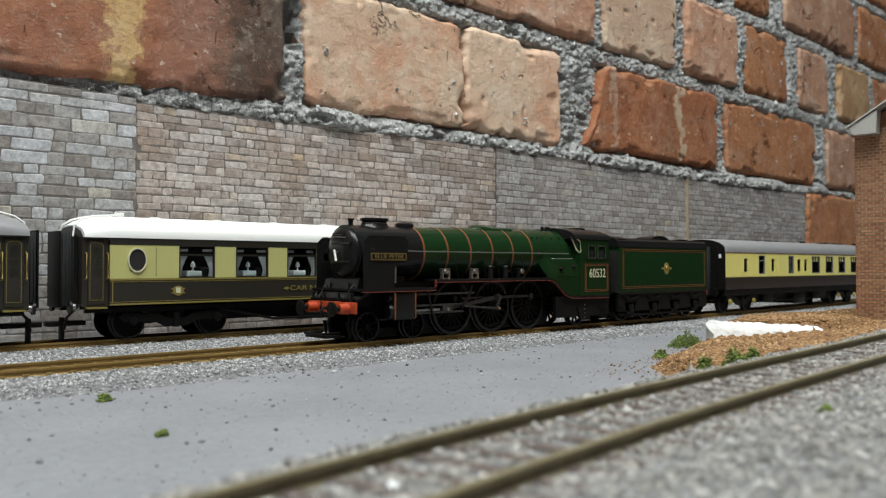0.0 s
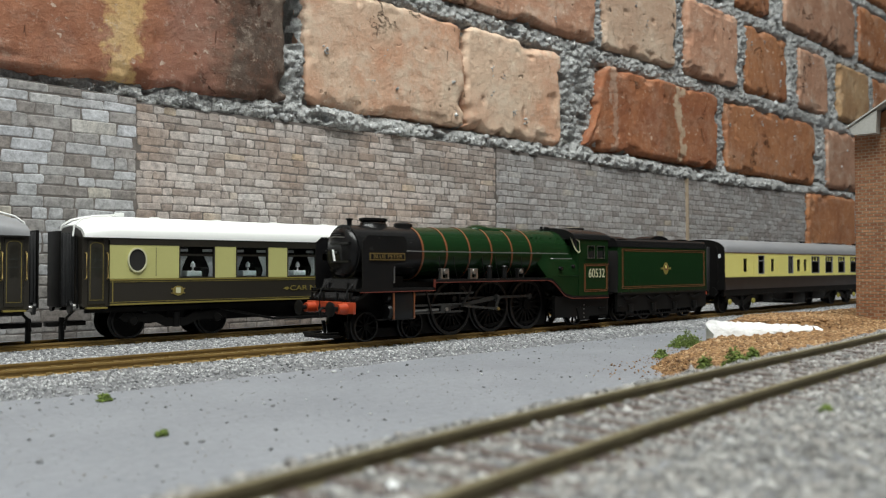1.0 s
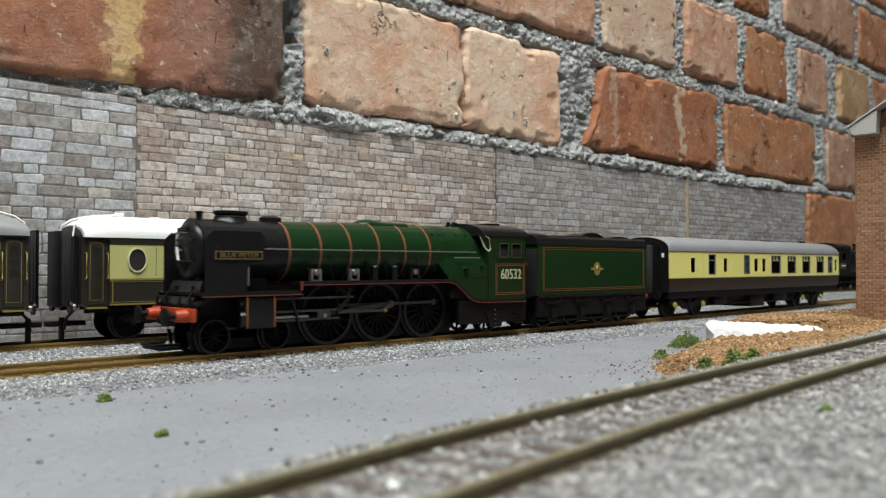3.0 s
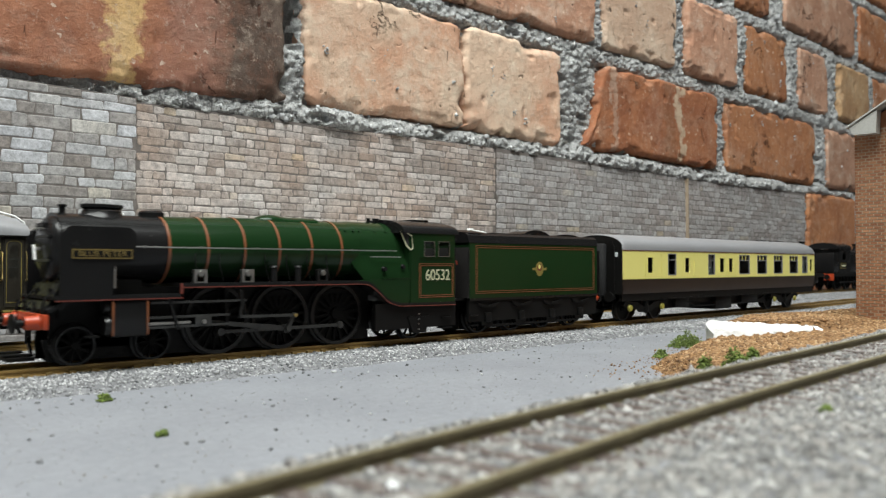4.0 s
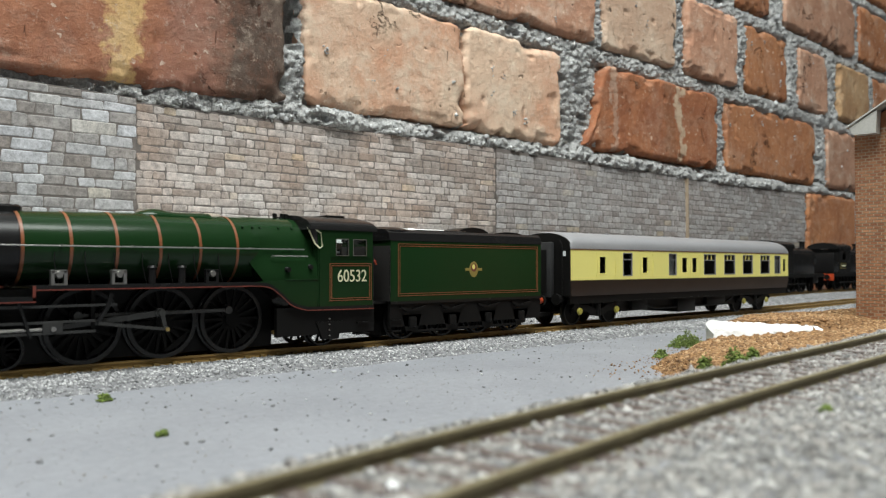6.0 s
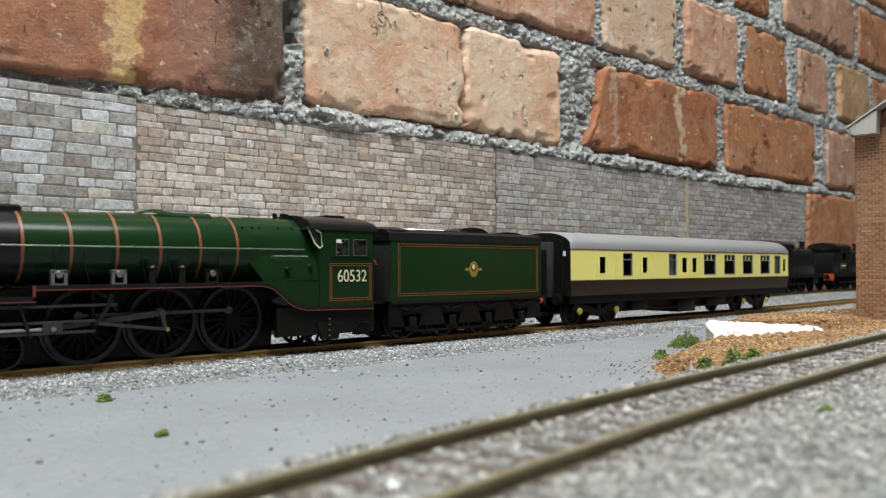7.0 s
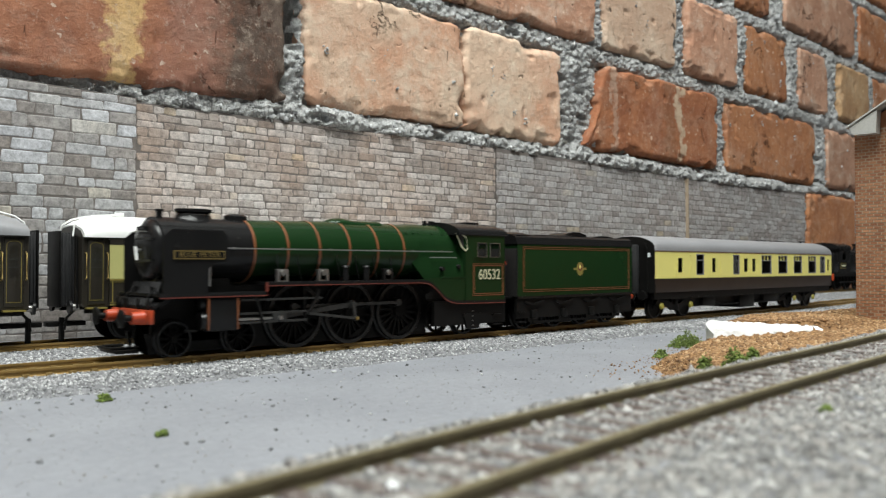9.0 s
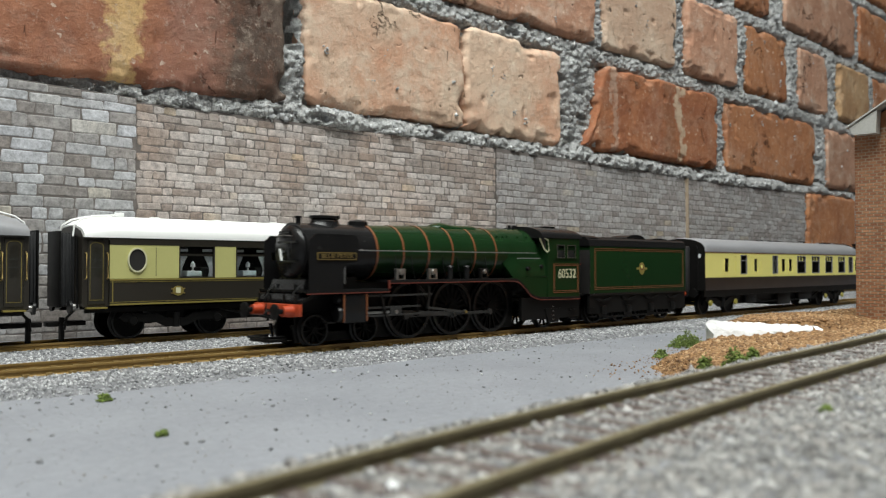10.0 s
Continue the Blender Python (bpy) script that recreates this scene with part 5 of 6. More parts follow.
def build_tender():
    P = lambda n, bm, m, lab="", sm=35: part(n, bm, M[m], tender, lab, sm)
    x0, x1 = 0.0205, 0.1168
    sec = lambda x: [(x, -0.0171, 0.0168), (x, -0.0171, 0.0425), (x, -0.0160, 0.0455), (x, -0.0148, 0.0466), (x, 0.0148, 0.0466), (x, 0.0160, 0.0455), (x, 0.0171, 0.0425), (x, 0.0171, 0.0168)]
    P("tank_body", loft([sec(x) for x in (x0, x1)]), "green", "dark green tender tank side")
    top = lambda x, k=0.0: [(x, -0.0173, 0.0422), (x, -0.0162, 0.0456 + k), (x, -0.0146, 0.0468 + k), (x, 0.0146, 0.0468 + k), (x, 0.0162, 0.0456 + k), (x, 0.0173, 0.0422)]
    P("top_flare", loft([top(x) for x in (x0 - 0.0005, x1 + 0.0005)]), "black", "black flared tender top")
    hump = lambda x, w, h: [(x, -w, 0.0465)] + [(x, w * math.cos(a), 0.0467 + h * math.sin(a)) for a in steps(math.pi, 0, 10)] + [(x, w, 0.0465)]
    P("front_shield", loft([hump(x, w, h) for x, w, h in ((0.0210, 0.0150, 0.0008), (0.0225, 0.0155, 0.0018), (0.0290, 0.0155, 0.0020), (0.0380, 0.0140, 0.0004))]), "black")
    for c, r, h, w in ((0.0805, 0.0105, 0.0032, 0.006), (0.1045, 0.0105, 0.0016, 0.007)):
        P("filler_dome", loft([[(c + r * math.cos(a), y, 0.0466 + h * math.sin(a)) for a in steps(0, math.pi, 16)] for y in (-w, w)]), "black")
    P("coal_plate", box(0.0400, 0.0700, -0.0120, 0.0120, 0.0466, 0.0474, 0.0004), "black")
    for s in (-1, 1):
        for a, b, c, d in ((0.0244, 0.1143, 0.0407, 0.0410), (0.0244, 0.1143, 0.0188, 0.0191), (0.0244, 0.0247, 0.0191, 0.0407), (0.1140, 0.1143, 0.0191, 0.0407)):
            P("side_lining", box(a, b, s * 0.01725, s * 0.0171, c, d), "orange", "thin orange lining", None)
        for a, b, c, d in ((0.0253, 0.1134, 0.0398, 0.0401), (0.0253, 0.1134, 0.0197, 0.0200), (0.0253, 0.0256, 0.0200, 0.0398), (0.1131, 0.1134, 0.0200, 0.0398)):
            P("side_lining_thin", box(a, b, s * 0.0172, s * 0.0171, c, d), "orange", "", None)
        crest = P("crest", loft([[(0.0694 + 0.0028 * math.cos(q), y, 0.0300 + 0.0036 * math.sin(q)) for q in steps(0, 2 * math.pi * 23 / 24, 23)] for y in (s * 0.0171, s * 0.01722)]), "gold", "oval gold, red and cream badge", None)
        part("crest_field", loft([[(0.0694 + 0.0018 * math.cos(q), y, 0.0308 + 0.0019 * math.sin(q)) for q in steps(0, 2 * math.pi * 15 / 16, 15)] for y in (s * 0.0172, s * 0.01728)]), M["maroon"], crest, "", None)
        part("crest_lion", loft([[(0.0692 + 0.0009 * math.cos(q), y, 0.0311 + 0.0012 * math.sin(q)) for q in steps(0, 2 * math.pi * 11 / 12, 11)] for y in (s * 0.01725, s * 0.01732)]), M["cream"], crest, "", None)
        part("crest_bar", box(0.0640, 0.0748, s * 0.01718, s * 0.0171, 0.0294, 0.0306), M["gold"], crest, "", None)
        P("side_frame", box(x0, x1, s * 0.0166, s * 0.0150, 0.0060, 0.0168), "frame_black")
        P("frame_edge", box(x0, x1, s * 0.0174, s * 0.0160, 0.0156, 0.0168), "black")
        for x in (0.0325, 0.0560, 0.0790, 0.1020):
            guard = P("horn_guide", prism([(x - 0.0055, 0.0108), (x + 0.0055, 0.0108), (x + 0.0032, 0.0040), (x - 0.0032, 0.0040)], s * 0.0166, s * 0.0152), "frame_black")
            part("axlebox", box(x - 0.0020, x + 0.0020, s * 0.0178, s * 0.0160, 0.0056, 0.0100, 0.0004), M["frame_black"], guard)
            part("leaf_spring", prism([(x - 0.0070, 0.0138), (x - 0.0035, 0.0124), (x + 0.0035, 0.0124), (x + 0.0070, 0.0138), (x + 0.0070, 0.0145), (x, 0.0132), (x - 0.0070, 0.0145)], s * 0.0178, s * 0.0166), M["frame_black"], guard)
        P("tie_bar", box(0.0330, 0.1015, s * 0.0163, s * 0.0156, 0.0033, 0.0042), "frame_black")
        P("front_handrail", cyl((0.0200, s * 0.0172, 0.0205), (0.0200, s * 0.0172, 0.0390), 0.0003, seg=8), "dark_steel")
        for z in (0.0040, 0.0085):
            P("tender_step", box(0.0210, 0.0262, s * 0.0174, s * 0.0140, z, z + 0.0006), "frame_black")
        buf = P("buffer", cyl((0.1172, s * 0.0134, 0.0142), (0.1212, s * 0.0134, 0.0142), 0.0019, 0.0017, seg=16), "red", "red buffer stock")
        part("buffer_head", cyl((0.1212, s * 0.0134, 0.0142), (0.1226, s * 0.0134, 0.0142), 0.0024, seg=20), M["frame_black"], buf)
    P("rear_beam", box(x1, x1 + 0.0010, -0.0150, 0.0150, 0.0112, 0.0168), "frame_black")
    P("inner_frame", box(x0 + 0.003, x1 - 0.003, -0.0066, 0.0066, 0.0018, 0.0166), "frame_black")
    P("fall_plate", box(0.0118, 0.0215, -0.0140, 0.0140, 0.0158, 0.0166), "frame_black")
    P("tender_front", box(x0 - 0.0006, x0, -0.0168, 0.0168, 0.0168, 0.0400), "dark_inside")
    P("drawbar", box(0.0100, 0.0240, -0.0025, 0.0025, 0.0075, 0.0090), "frame_black")
    P("rear_ladder", box(x1 + 0.0004, x1 + 0.0010, -0.0060, -0.0030, 0.0175, 0.0460), "black")
    P("coupling", box(x1, 0.1330, -0.0030, 0.0030, 0.0060, 0.0075), "frame_black")
    for x in (0.0325, 0.0560, 0.0790, 0.1020):
        wheelset("tender_wheel", x, 0.0082, 12, tender)


build_tender()


def coach_bogie(thing, cx, half, r, keyed, box_mat):
    for s in (-1, 1):
        fr = part("bogie_frame", prism([(cx - half - 0.006, 0.0095), (cx - half - 0.004, 0.0115), (cx - 0.008, 0.0105), (cx - 0.004, 0.0085), (cx + 0.004, 0.0085), (cx + 0.008, 0.0105), (cx + half + 0.004, 0.0115), (cx + half + 0.006, 0.0095), (cx + half + 0.003, 0.0075), (cx + 0.009, 0.0070), (cx + 0.005, 0.0048), (cx - 0.005, 0.0048), (cx - 0.009, 0.0070), (cx - half - 0.003, 0.0075)], s * 0.0150, s * 0.0134), M["frame_black"], thing)
        for x in (cx - half, cx + half):
            part("axlebox", cyl((x, s * 0.0150, r + 0.0006), (x, s * 0.0160, r + 0.0006), 0.0021, 0.0016, seg=14), M[box_mat], fr, "yellow axlebox cover" if box_mat == "yellow" else "")
        part("bogie_spring", cyl((cx, s * 0.0146, 0.0045), (cx, s * 0.0146, 0.0110), 0.0016, seg=12), M["frame_black"], fr)
    part("bogie_bolster", box(cx - 0.004, cx + 0.004, -0.0140, 0.0140, 0.0085, 0.0120), M["frame_black"], thing)
    for x in (cx - half, cx + half):
        if keyed:
            wheelset("coach_wheel", x, r, 0, thing)
        else:
            for near in (True, False):
                w = wheel("coach_wheel", r, 0, thing, near)
                w.location = (x, -0.0092 if near else 0.0092, r)
            part("axle", cyl((x, -0.009, r), (x, 0.009, r), 0.0010, seg=10), M["dark_steel"], thing)


def arched_roof(x0, x1, half, z_edge, z_top, dome, n=18):
    """Roof skin with softly domed ends."""
    rings = []
    for x, k in ((x0, 0.55), (x0 + dome * 0.25, 0.78), (x0 + dome * 0.6, 0.94), (x0 + dome, 1.0), (x1 - dome, 1.0), (x1 - dome * 0.6, 0.94), (x1 - dome * 0.25, 0.78), (x1, 0.55)) if dome else ((x0, 1.0), (x1, 1.0)):
        h = (z_top - z_edge) * k
        rings.append([(x, half * math.cos(a) * (0.985 + 0.015 * k), z_edge + h * math.sin(a) ** 0.8) for a in steps(0, math.pi, n)] + [(x, -half, z_edge - 0.0004), (x, half, z_edge - 0.0004)])
    return loft(rings)


def build_coach():
    P = lambda n, bm, m, lab="", sm=35: part(n, bm, M[m], coach, lab, sm)
    x0, x1 = 0.1398, 0.3955
    tall, small = (0.0261, 0.0386), (0.0273, 0.0366)
    wins = [(0.1646, 0.1706, *small), (0.1866, 0.1953, *tall), (0.2056, 0.2113, *small), (0.2338, 0.2419, *tall), (0.2484, 0.2549, *small), (0.2603, 0.2663, *small),
            (0.2747, 0.2893, *tall), (0.3008, 0.3149, *tall), (0.3263, 0.3399, *tall), (0.3519, 0.3655, *tall), (0.3735, 0.3824, *tall), (0.3868, 0.3918, *small)]
    bulge = lambda x, z: 0.0178 - 0.9 * max(0, 0.024 - z) ** 2 * 10
    for s in (-1, 1):
        P("upper_side", pierced([x0, x1], [0.0240, 0.0300, 0.0402], wins, lambda x, z: s * 0.0178, -s * 0.0007), "cream", "cream upper body side with dark windows")
        P("lower_side", pierced([x0, x1], [0.0158, 0.0180, 0.0210, 0.0240], [], lambda x, z: s * bulge(x, z), -s * 0.0007), "chocolate", "chocolate brown lower body side")
        P("waist_line", box(x0, x1, s * 0.01788, s * 0.0177, 0.0238, 0.0241), "gold", "", None)
        P("cantrail", box(x0, x1, s * 0.0180, s * 0.0172, 0.0400, 0.0408), "maroon", "thin red-brown line under the roof", None)
        for i, w in enumerate(wins):
            P("window_pane", box(w[0], w[1], s * 0.0172, s * 0.0170, w[2], w[3]), "glass", "", None)
            fr = 0.00025
            P("window_frame", loft([[(w[0] - a, s * q, w[2] - a), (w[1] + a, s * q, w[2] - a), (w[1] + a, s * q, w[3] + a), (w[0] - a, s * q, w[3] + a)] for a, q in ((-fr, 0.0172), (-fr, 0.0179), (fr, 0.0179), (fr, 0.0176))], cap=False), "cream" if w[3] < 0.038 else "silver_roof", "", None)
            if w[2] == tall[0] and w[1] - w[0] > 0.008:
                P("window_bar", box(w[0], w[1], s * 0.0177, s * 0.0171, 0.0348, 0.0353), "silver_roof", "", None)
                if w[1] - w[0] > 0.012:
                    for f in (0.33, 0.67):
                        P("vent_bar", box(w[0] + (w[1] - w[0]) * f - 0.0003, w[0] + (w[1] - w[0]) * f + 0.0003, s * 0.0177, s * 0.0171, 0.0353, 0.0386), "cream", "", None)
        for x in (0.1620, 0.1790, 0.2025, 0.2160, 0.2460, 0.2575, 0.2690, 0.3850):
            for z in (0.0260, 0.0380):
                P("door_hinge", box(x - 0.0004, x + 0.0004, s * 0.0182, s * 0.0178, z - 0.0003, z + 0.0003), "cream", "", None)
            P("grab_handle", cyl((x, s * 0.0183, 0.0275), (x, s * 0.0183, 0.0345), 0.00018, seg=6), "cream", "", None)
        P("solebar", box(x0 + 0.001, x1 - 0.001, s * 0.0164, s * 0.0145, 0.0116, 0.0160), "frame_black")
        P("step_board", box(0.1800, 0.3500, s * 0.0168, s * 0.0150, 0.0118, 0.0124), "frame_black")
        for bx in (0.1402, 0.3945):
            sg = -1 if bx < 0.2 else 1
            buf = P("buffer", cyl((bx, s * 0.0113, 0.0142), (bx + sg * 0.0040, s * 0.0113, 0.0142), 0.0018, seg=14), "frame_black")
            part("buffer_head", cyl((bx + sg * 0.0040, s * 0.0113, 0.0142), (bx + sg * 0.0050, s * 0.0113, 0.0142), 0.0029, seg=18), M["frame_black"], buf)
        P("truss_rod", tube([(0.1980, s * 0.0140, 0.0130), (0.2250, s * 0.0140, 0.0065), (0.3050, s * 0.0140, 0.0065), (0.3250, s * 0.0140, 0.0130)], 0.0006), "frame_black")
    P("roof", arched_roof(x0 - 0.0003, x1 + 0.0003, 0.0181, 0.0408, 0.0497, 0.004), "silver_roof", "plain light grey arched coach roof")
    for x in steps(0.160, 0.375, 7):
        P("roof_vent", box(x - 0.0015, x + 0.0015, -0.0050, -0.0030, 0.0488, 0.0500, 0.0003), "silver_roof")
    end = [(-0.0177, 0.0158)] + [(-0.0177, 0.0405)] + [(0.0177 * math.cos(a), 0.0405 + 0.0086 * math.sin(a) ** 0.8) for a in steps(math.pi, 0, 14)][1:-1] + [(0.0177, 0.0405), (0.0177, 0.0158)]
    for a, b in ((x0 - 0.0006, x0 + 0.0006), (x1 - 0.0006, x1 + 0.0006)):
        P("end_wall", prism(end, a, b, "x"), "frame_black", "plain black coach end")
    for sg, x in ((-1, x0 - 0.0006), (1, x1 + 0.0006)):
        gang = P("gangway", box(x, x + sg * 0.0035, -0.0075, 0.0075, 0.0150, 0.0440, 0.0006), "rubber", "black ribbed corridor connection")
        part("gangway_door", box(x + sg * 0.0035, x + sg * 0.0040, -0.0050, 0.0050, 0.0170, 0.0400), M["frame_black"], gang)
        P("end_pipe", tube([(x + sg * 0.0006, -0.0130, 0.0160), (x + sg * 0.0006, -0.0130, 0.0420), (x + sg * 0.0006, -0.0115, 0.0450)], 0.0004), "frame_black")
    P("end_label", box(x0 - 0.0010, x0 - 0.0006, -0.0150, -0.0134, 0.0366, 0.0392), "cloth", "small white data panel", None)
    P("floor_pan", box(x0, x1, -0.0168, 0.0168, 0.0150, 0.0160), "frame_black")
    P("partition", box(x0 + 0.002, x1 - 0.002, 0.0020, 0.0026, 0.0160, 0.0400), "coach_inside", "", None)
    for x in (0.182, 0.222, 0.246, 0.270, 0.2955, 0.3205, 0.346, 0.370):
        P("compartment_wall", box(x - 0.0003, x + 0.0003, -0.0165, 0.0020, 0.0160, 0.0400), "coach_inside", "", None)
    for a, b in ((0.2338, 0.2419), (0.3735, 0.3824)):
        P("window_blind", box(a, b, -0.0162, -0.0158, 0.0262, 0.0386), "silver_roof", "pale grey window blind", None)
    P("battery_box", box(0.2480, 0.2690, -0.0150, 0.0150, 0.0035, 0.0130, 0.0005), "frame_black")
    # Underframe block, drawn wide and low so the gaps below stay dark.
    P("underframe_dark_fill", box(0.192, 0.324, -0.0120, 0.0120, 0.0058, 0.0150), "frame_black")
    P("equipment_box", box(0.2000, 0.2160, -0.0145, 0.0145, 0.0062, 0.0130, 0.0005), "frame_black")
    P("equipment_box", box(0.2840, 0.3080, -0.0145, 0.0145, 0.0066, 0.0130, 0.0005), "frame_black")
    P("vacuum_cylinder", cyl((0.2200, -0.0080, 0.0090), (0.2300, -0.0080, 0.0090), 0.0035, seg=16), "frame_black")
    P("dynamo", cyl((0.2900, -0.0070, 0.0085), (0.2990, -0.0070, 0.0085), 0.0028, seg=16), "frame_black")
    P("coupling", box(0.1300, 0.1420, -0.0025, 0.0025, 0.0050, 0.0070), "frame_black")
    coach_bogie(coach, 0.1671, 0.0166, 0.0070, True, "yellow")
    coach_bogie(coach, 0.3488, 0.0166, 0.0070, True, "yellow")


build_coach()


# ---- parked saloon coaches on the siding ----
def build_saloon(roof_mat="white", roof_word="white"):
    """A luxury saloon car; local x = 0 at its body end, 0.2538 long, body centre line y = 0."""
    car = empty("saloon_coach", f"umber and cream saloon coach with {roof_word} roof and gold lining", "coach", "parked saloon coaches")
    P = lambda n, bm, m, lab="", sm=35: part(n, bm, M[m], car, lab, sm)
    L, v = 0.2538, 0.0103
    wins = [(0.0408 + 0.0278 * k, 0.0408 + 0.0278 * k + 0.0168, 0.0264, 0.0405) for k in range(7)]
    for s in (-1, 1):
        # vestibule sides stand a little further in
        for a, b in ((0.0, v), (L - v, L)):
            P("vestibule_side", pierced([a, b], [0.0145, 0.0436], [], lambda x, z: s * 0.0166, -s * 0.0007), "umber")
            d = P("vestibule_door", box(a + 0.0016, b - 0.0016, s * 0.0170, s * 0.0164, 0.0155, 0.0425, 0.0004), "umber", "dark brown end door with gold outline")
            arch = lambda q: [(a + 0.0026 - q, 0.0175 - q), (b - 0.0026 + q, 0.0175 - q)] + [((a + b) / 2 + (b - a - 0.0052 + 2 * q) / 2 * math.cos(w), 0.0398 + (0.0014 + q) * math.sin(w)) for w in steps(0, math.pi, 10)]
            part("door_line", loft([[(x, s * y, z) for x, z in arch(q)] for q, y in ((0, 0.0169), (0, 0.01715), (0.00018, 0.01715), (0.00018, 0.0169))], cap=False), M["gold"], d, "thin gold arched outline", None)
            part("door_pane", box(a + 0.0034, b - 0.0034, s * 0.01708, s * 0.0168, 0.0270, 0.0395), M["glass"], d, "", None)
            for z in (0.0308, 0.0340):
                part("door_bar", box(a + 0.0030, b - 0.0030, s * 0.01716, s * 0.0170, z, z + 0.0004), M["rod"], d, "", None)
            for x in (a + 0.0008, b - 0.0008):
                P("grab_rail", tube([(x, s * 0.0168, 0.0260), (x, s * 0.0180, 0.0265), (x, s * 0.0180, 0.0365), (x, s * 0.0168, 0.0370)], 0.0003, 6), "brass")
            P("door_step", box(a + 0.001, b - 0.001, s * 0.0185, s * 0.0150, 0.0138, 0.0144), "gold")
            P("end_roof_edge", box(a, b, s * 0.0176, s * 0.0160, 0.0430, 0.0438), "umber")
        P("lower_panel", pierced([v, L - v], [0.0148, 0.0262], [], lambda x, z: s * 0.0178, -s * 0.0007), "umber", "dark umber lower panel with gold lining")
        P("cream_panel", pierced([v, L - v], [0.0262, 0.0405], wins, lambda x, z: s * 0.0178, -s * 0.0007), "pullman_cream", "cream upper panel between large windows")
        P("letter_board", pierced([v, L - v], [0.0405, 0.0438], [], lambda x, z: s * 0.0179, -s * 0.0007), "umber")
        for z0, z1 in ((0.0254, 0.0261), (0.0247, 0.0249), (0.0162, 0.0164), (0.0150, 0.0157)):
            P("gold_line", box(v, L - v, s * 0.01795, s * 0.0178, z0, z1), "gold", "thin gold line", None)
        for x in (v + 0.0010, L - v - 0.0014):
            P("gold_line", box(x, x + 0.0004, s * 0.01795, s * 0.0178, 0.0160, 0.0252), "gold", "", None)
        for x in (0.0300, L - 0.0300):
            P("panel_joint", box(x, x + 0.0002, s * 0.01788, s * 0.0178, 0.0272, 0.0395), "umber", "", None)
        for cx in (0.0218, L - 0.0218):
            ov = P("oval_window", loft([[(cx + (0.0036 + q) * math.cos(a), s * y, 0.0341 + (0.0047 + q) * math.sin(a)) for a in steps(0, 2 * math.pi * 27 / 28, 27)] for q, y in ((0, 0.0178), (0, 0.0184), (0.0006, 0.0184), (0.0006, 0.0178))], cap=False), "ivory", "oval window in a pale gold ring")
            part("oval_pane", loft([[(cx + 0.0037 * math.cos(a), s * y, 0.0341 + 0.0048 * math.sin(a)) for a in steps(0, 2 * math.pi * 27 / 28, 27)] for y in (0.0178, 0.01795)]), M["dark_inside"], ov, "", None)
        for w in wins:
            P("window_pane", box(w[0], w[1], s * 0.0173, s * 0.0171, w[2], w[3]), "glass", "", None)
            P("window_frame", loft([[(w[0] - a, s * q, w[2] - a), (w[1] + a, s * q, w[2] - a), (w[1] + a, s * q, w[3] + a), (w[0] - a, s * q, w[3] + a)] for a, q in ((-0.0003, 0.0172), (-0.0003, 0.01795), (0.0002, 0.01795), (0.0002, 0.0176))], cap=False), "umber", "", None)
            P("window_bar", box(w[0], w[1], s * 0.0175, s * 0.0171, 0.0362, 0.0369), "umber", "", None)
            tb = P("table", box(w[0] + 0.0042, w[0] + 0.0112, s * 0.0167, s * 0.0060, 0.0268, 0.0293, 0.0002), "cloth", "table with a white cloth")
            lamp = part("table_lamp", loft([[(w[0] + 0.0077 + r * math.cos(a), s * 0.0148 + r * math.sin(a), z) for a in steps(0, 2 * math.pi * 9 / 10, 9)] for z, r in ((0.0293, 0.0010), (0.0297, 0.0004), (0.0310, 0.0003), (0.0311, 0.0011), (0.0325, 0.0010), (0.0336, 0.0003))]), M["curtain"], tb, "small shaded table lamp")
            for e, sg in ((w[0] + 0.0003, 1), (w[1] - 0.0003, -1)):
                rings = []
                for z, wd in ((0.0266, 0.0022), (0.0290, 0.0014), (0.0310, 0.0017), (0.0360, 0.0040)):
                    row = [(e + sg * wd * k / 8, s * (0.0166 + (0.0003 if k % 2 else -0.0003)), z) for k in range(9)]
                    rings.append(row + [(x, y - s * 0.0003, zz) for x, y, zz in reversed(row)])
                P("curtain", loft(rings), "curtain", "gathered pale grey curtain")
                P("luggage_rack", box(min(e, e + sg * 0.0045), max(e, e + sg * 0.0045), s * 0.0160, s * 0.0154, 0.0380, 0.0392), "curtain", "", None)
            P("seat", box(w[0] + 0.0115, w[0] + 0.0160, s * 0.0150, s * 0.0050, 0.0200, 0.0310, 0.0006), "dark_inside")
        badge = P("crest", loft([[(0.0402 + 0.0026 * math.cos(a), s * y, 0.0206 + 0.0022 * math.sin(a)) for a in steps(0, 2 * math.pi * 15 / 16, 15)] for y in (0.0178, 0.01805)]), "gold", "gold coat of arms badge", None)
        part("crest_shield", box(0.0391, 0.0413, s * 0.01815, s * 0.0180, 0.0196, 0.0220), M["ivory"], badge, "", None)
        for z in (0.0193, 0.0212):
            part("crest_wing", box(0.0370, 0.0434, s * 0.01808, s * 0.0179, z, z + 0.0006), M["brass"], badge, "", None)
        P("solebar", box(0.001, L - 0.001, s * 0.0160, s * 0.0145, 0.0120, 0.0148), "frame_black")
        P("truss_rod", tube([(0.062, s * 0.0150, 0.0120), (0.090, s * 0.0150, 0.0060), (0.164, s * 0.0150, 0.0060), (0.192, s * 0.0150, 0.0120)], 0.0006), "frame_black")
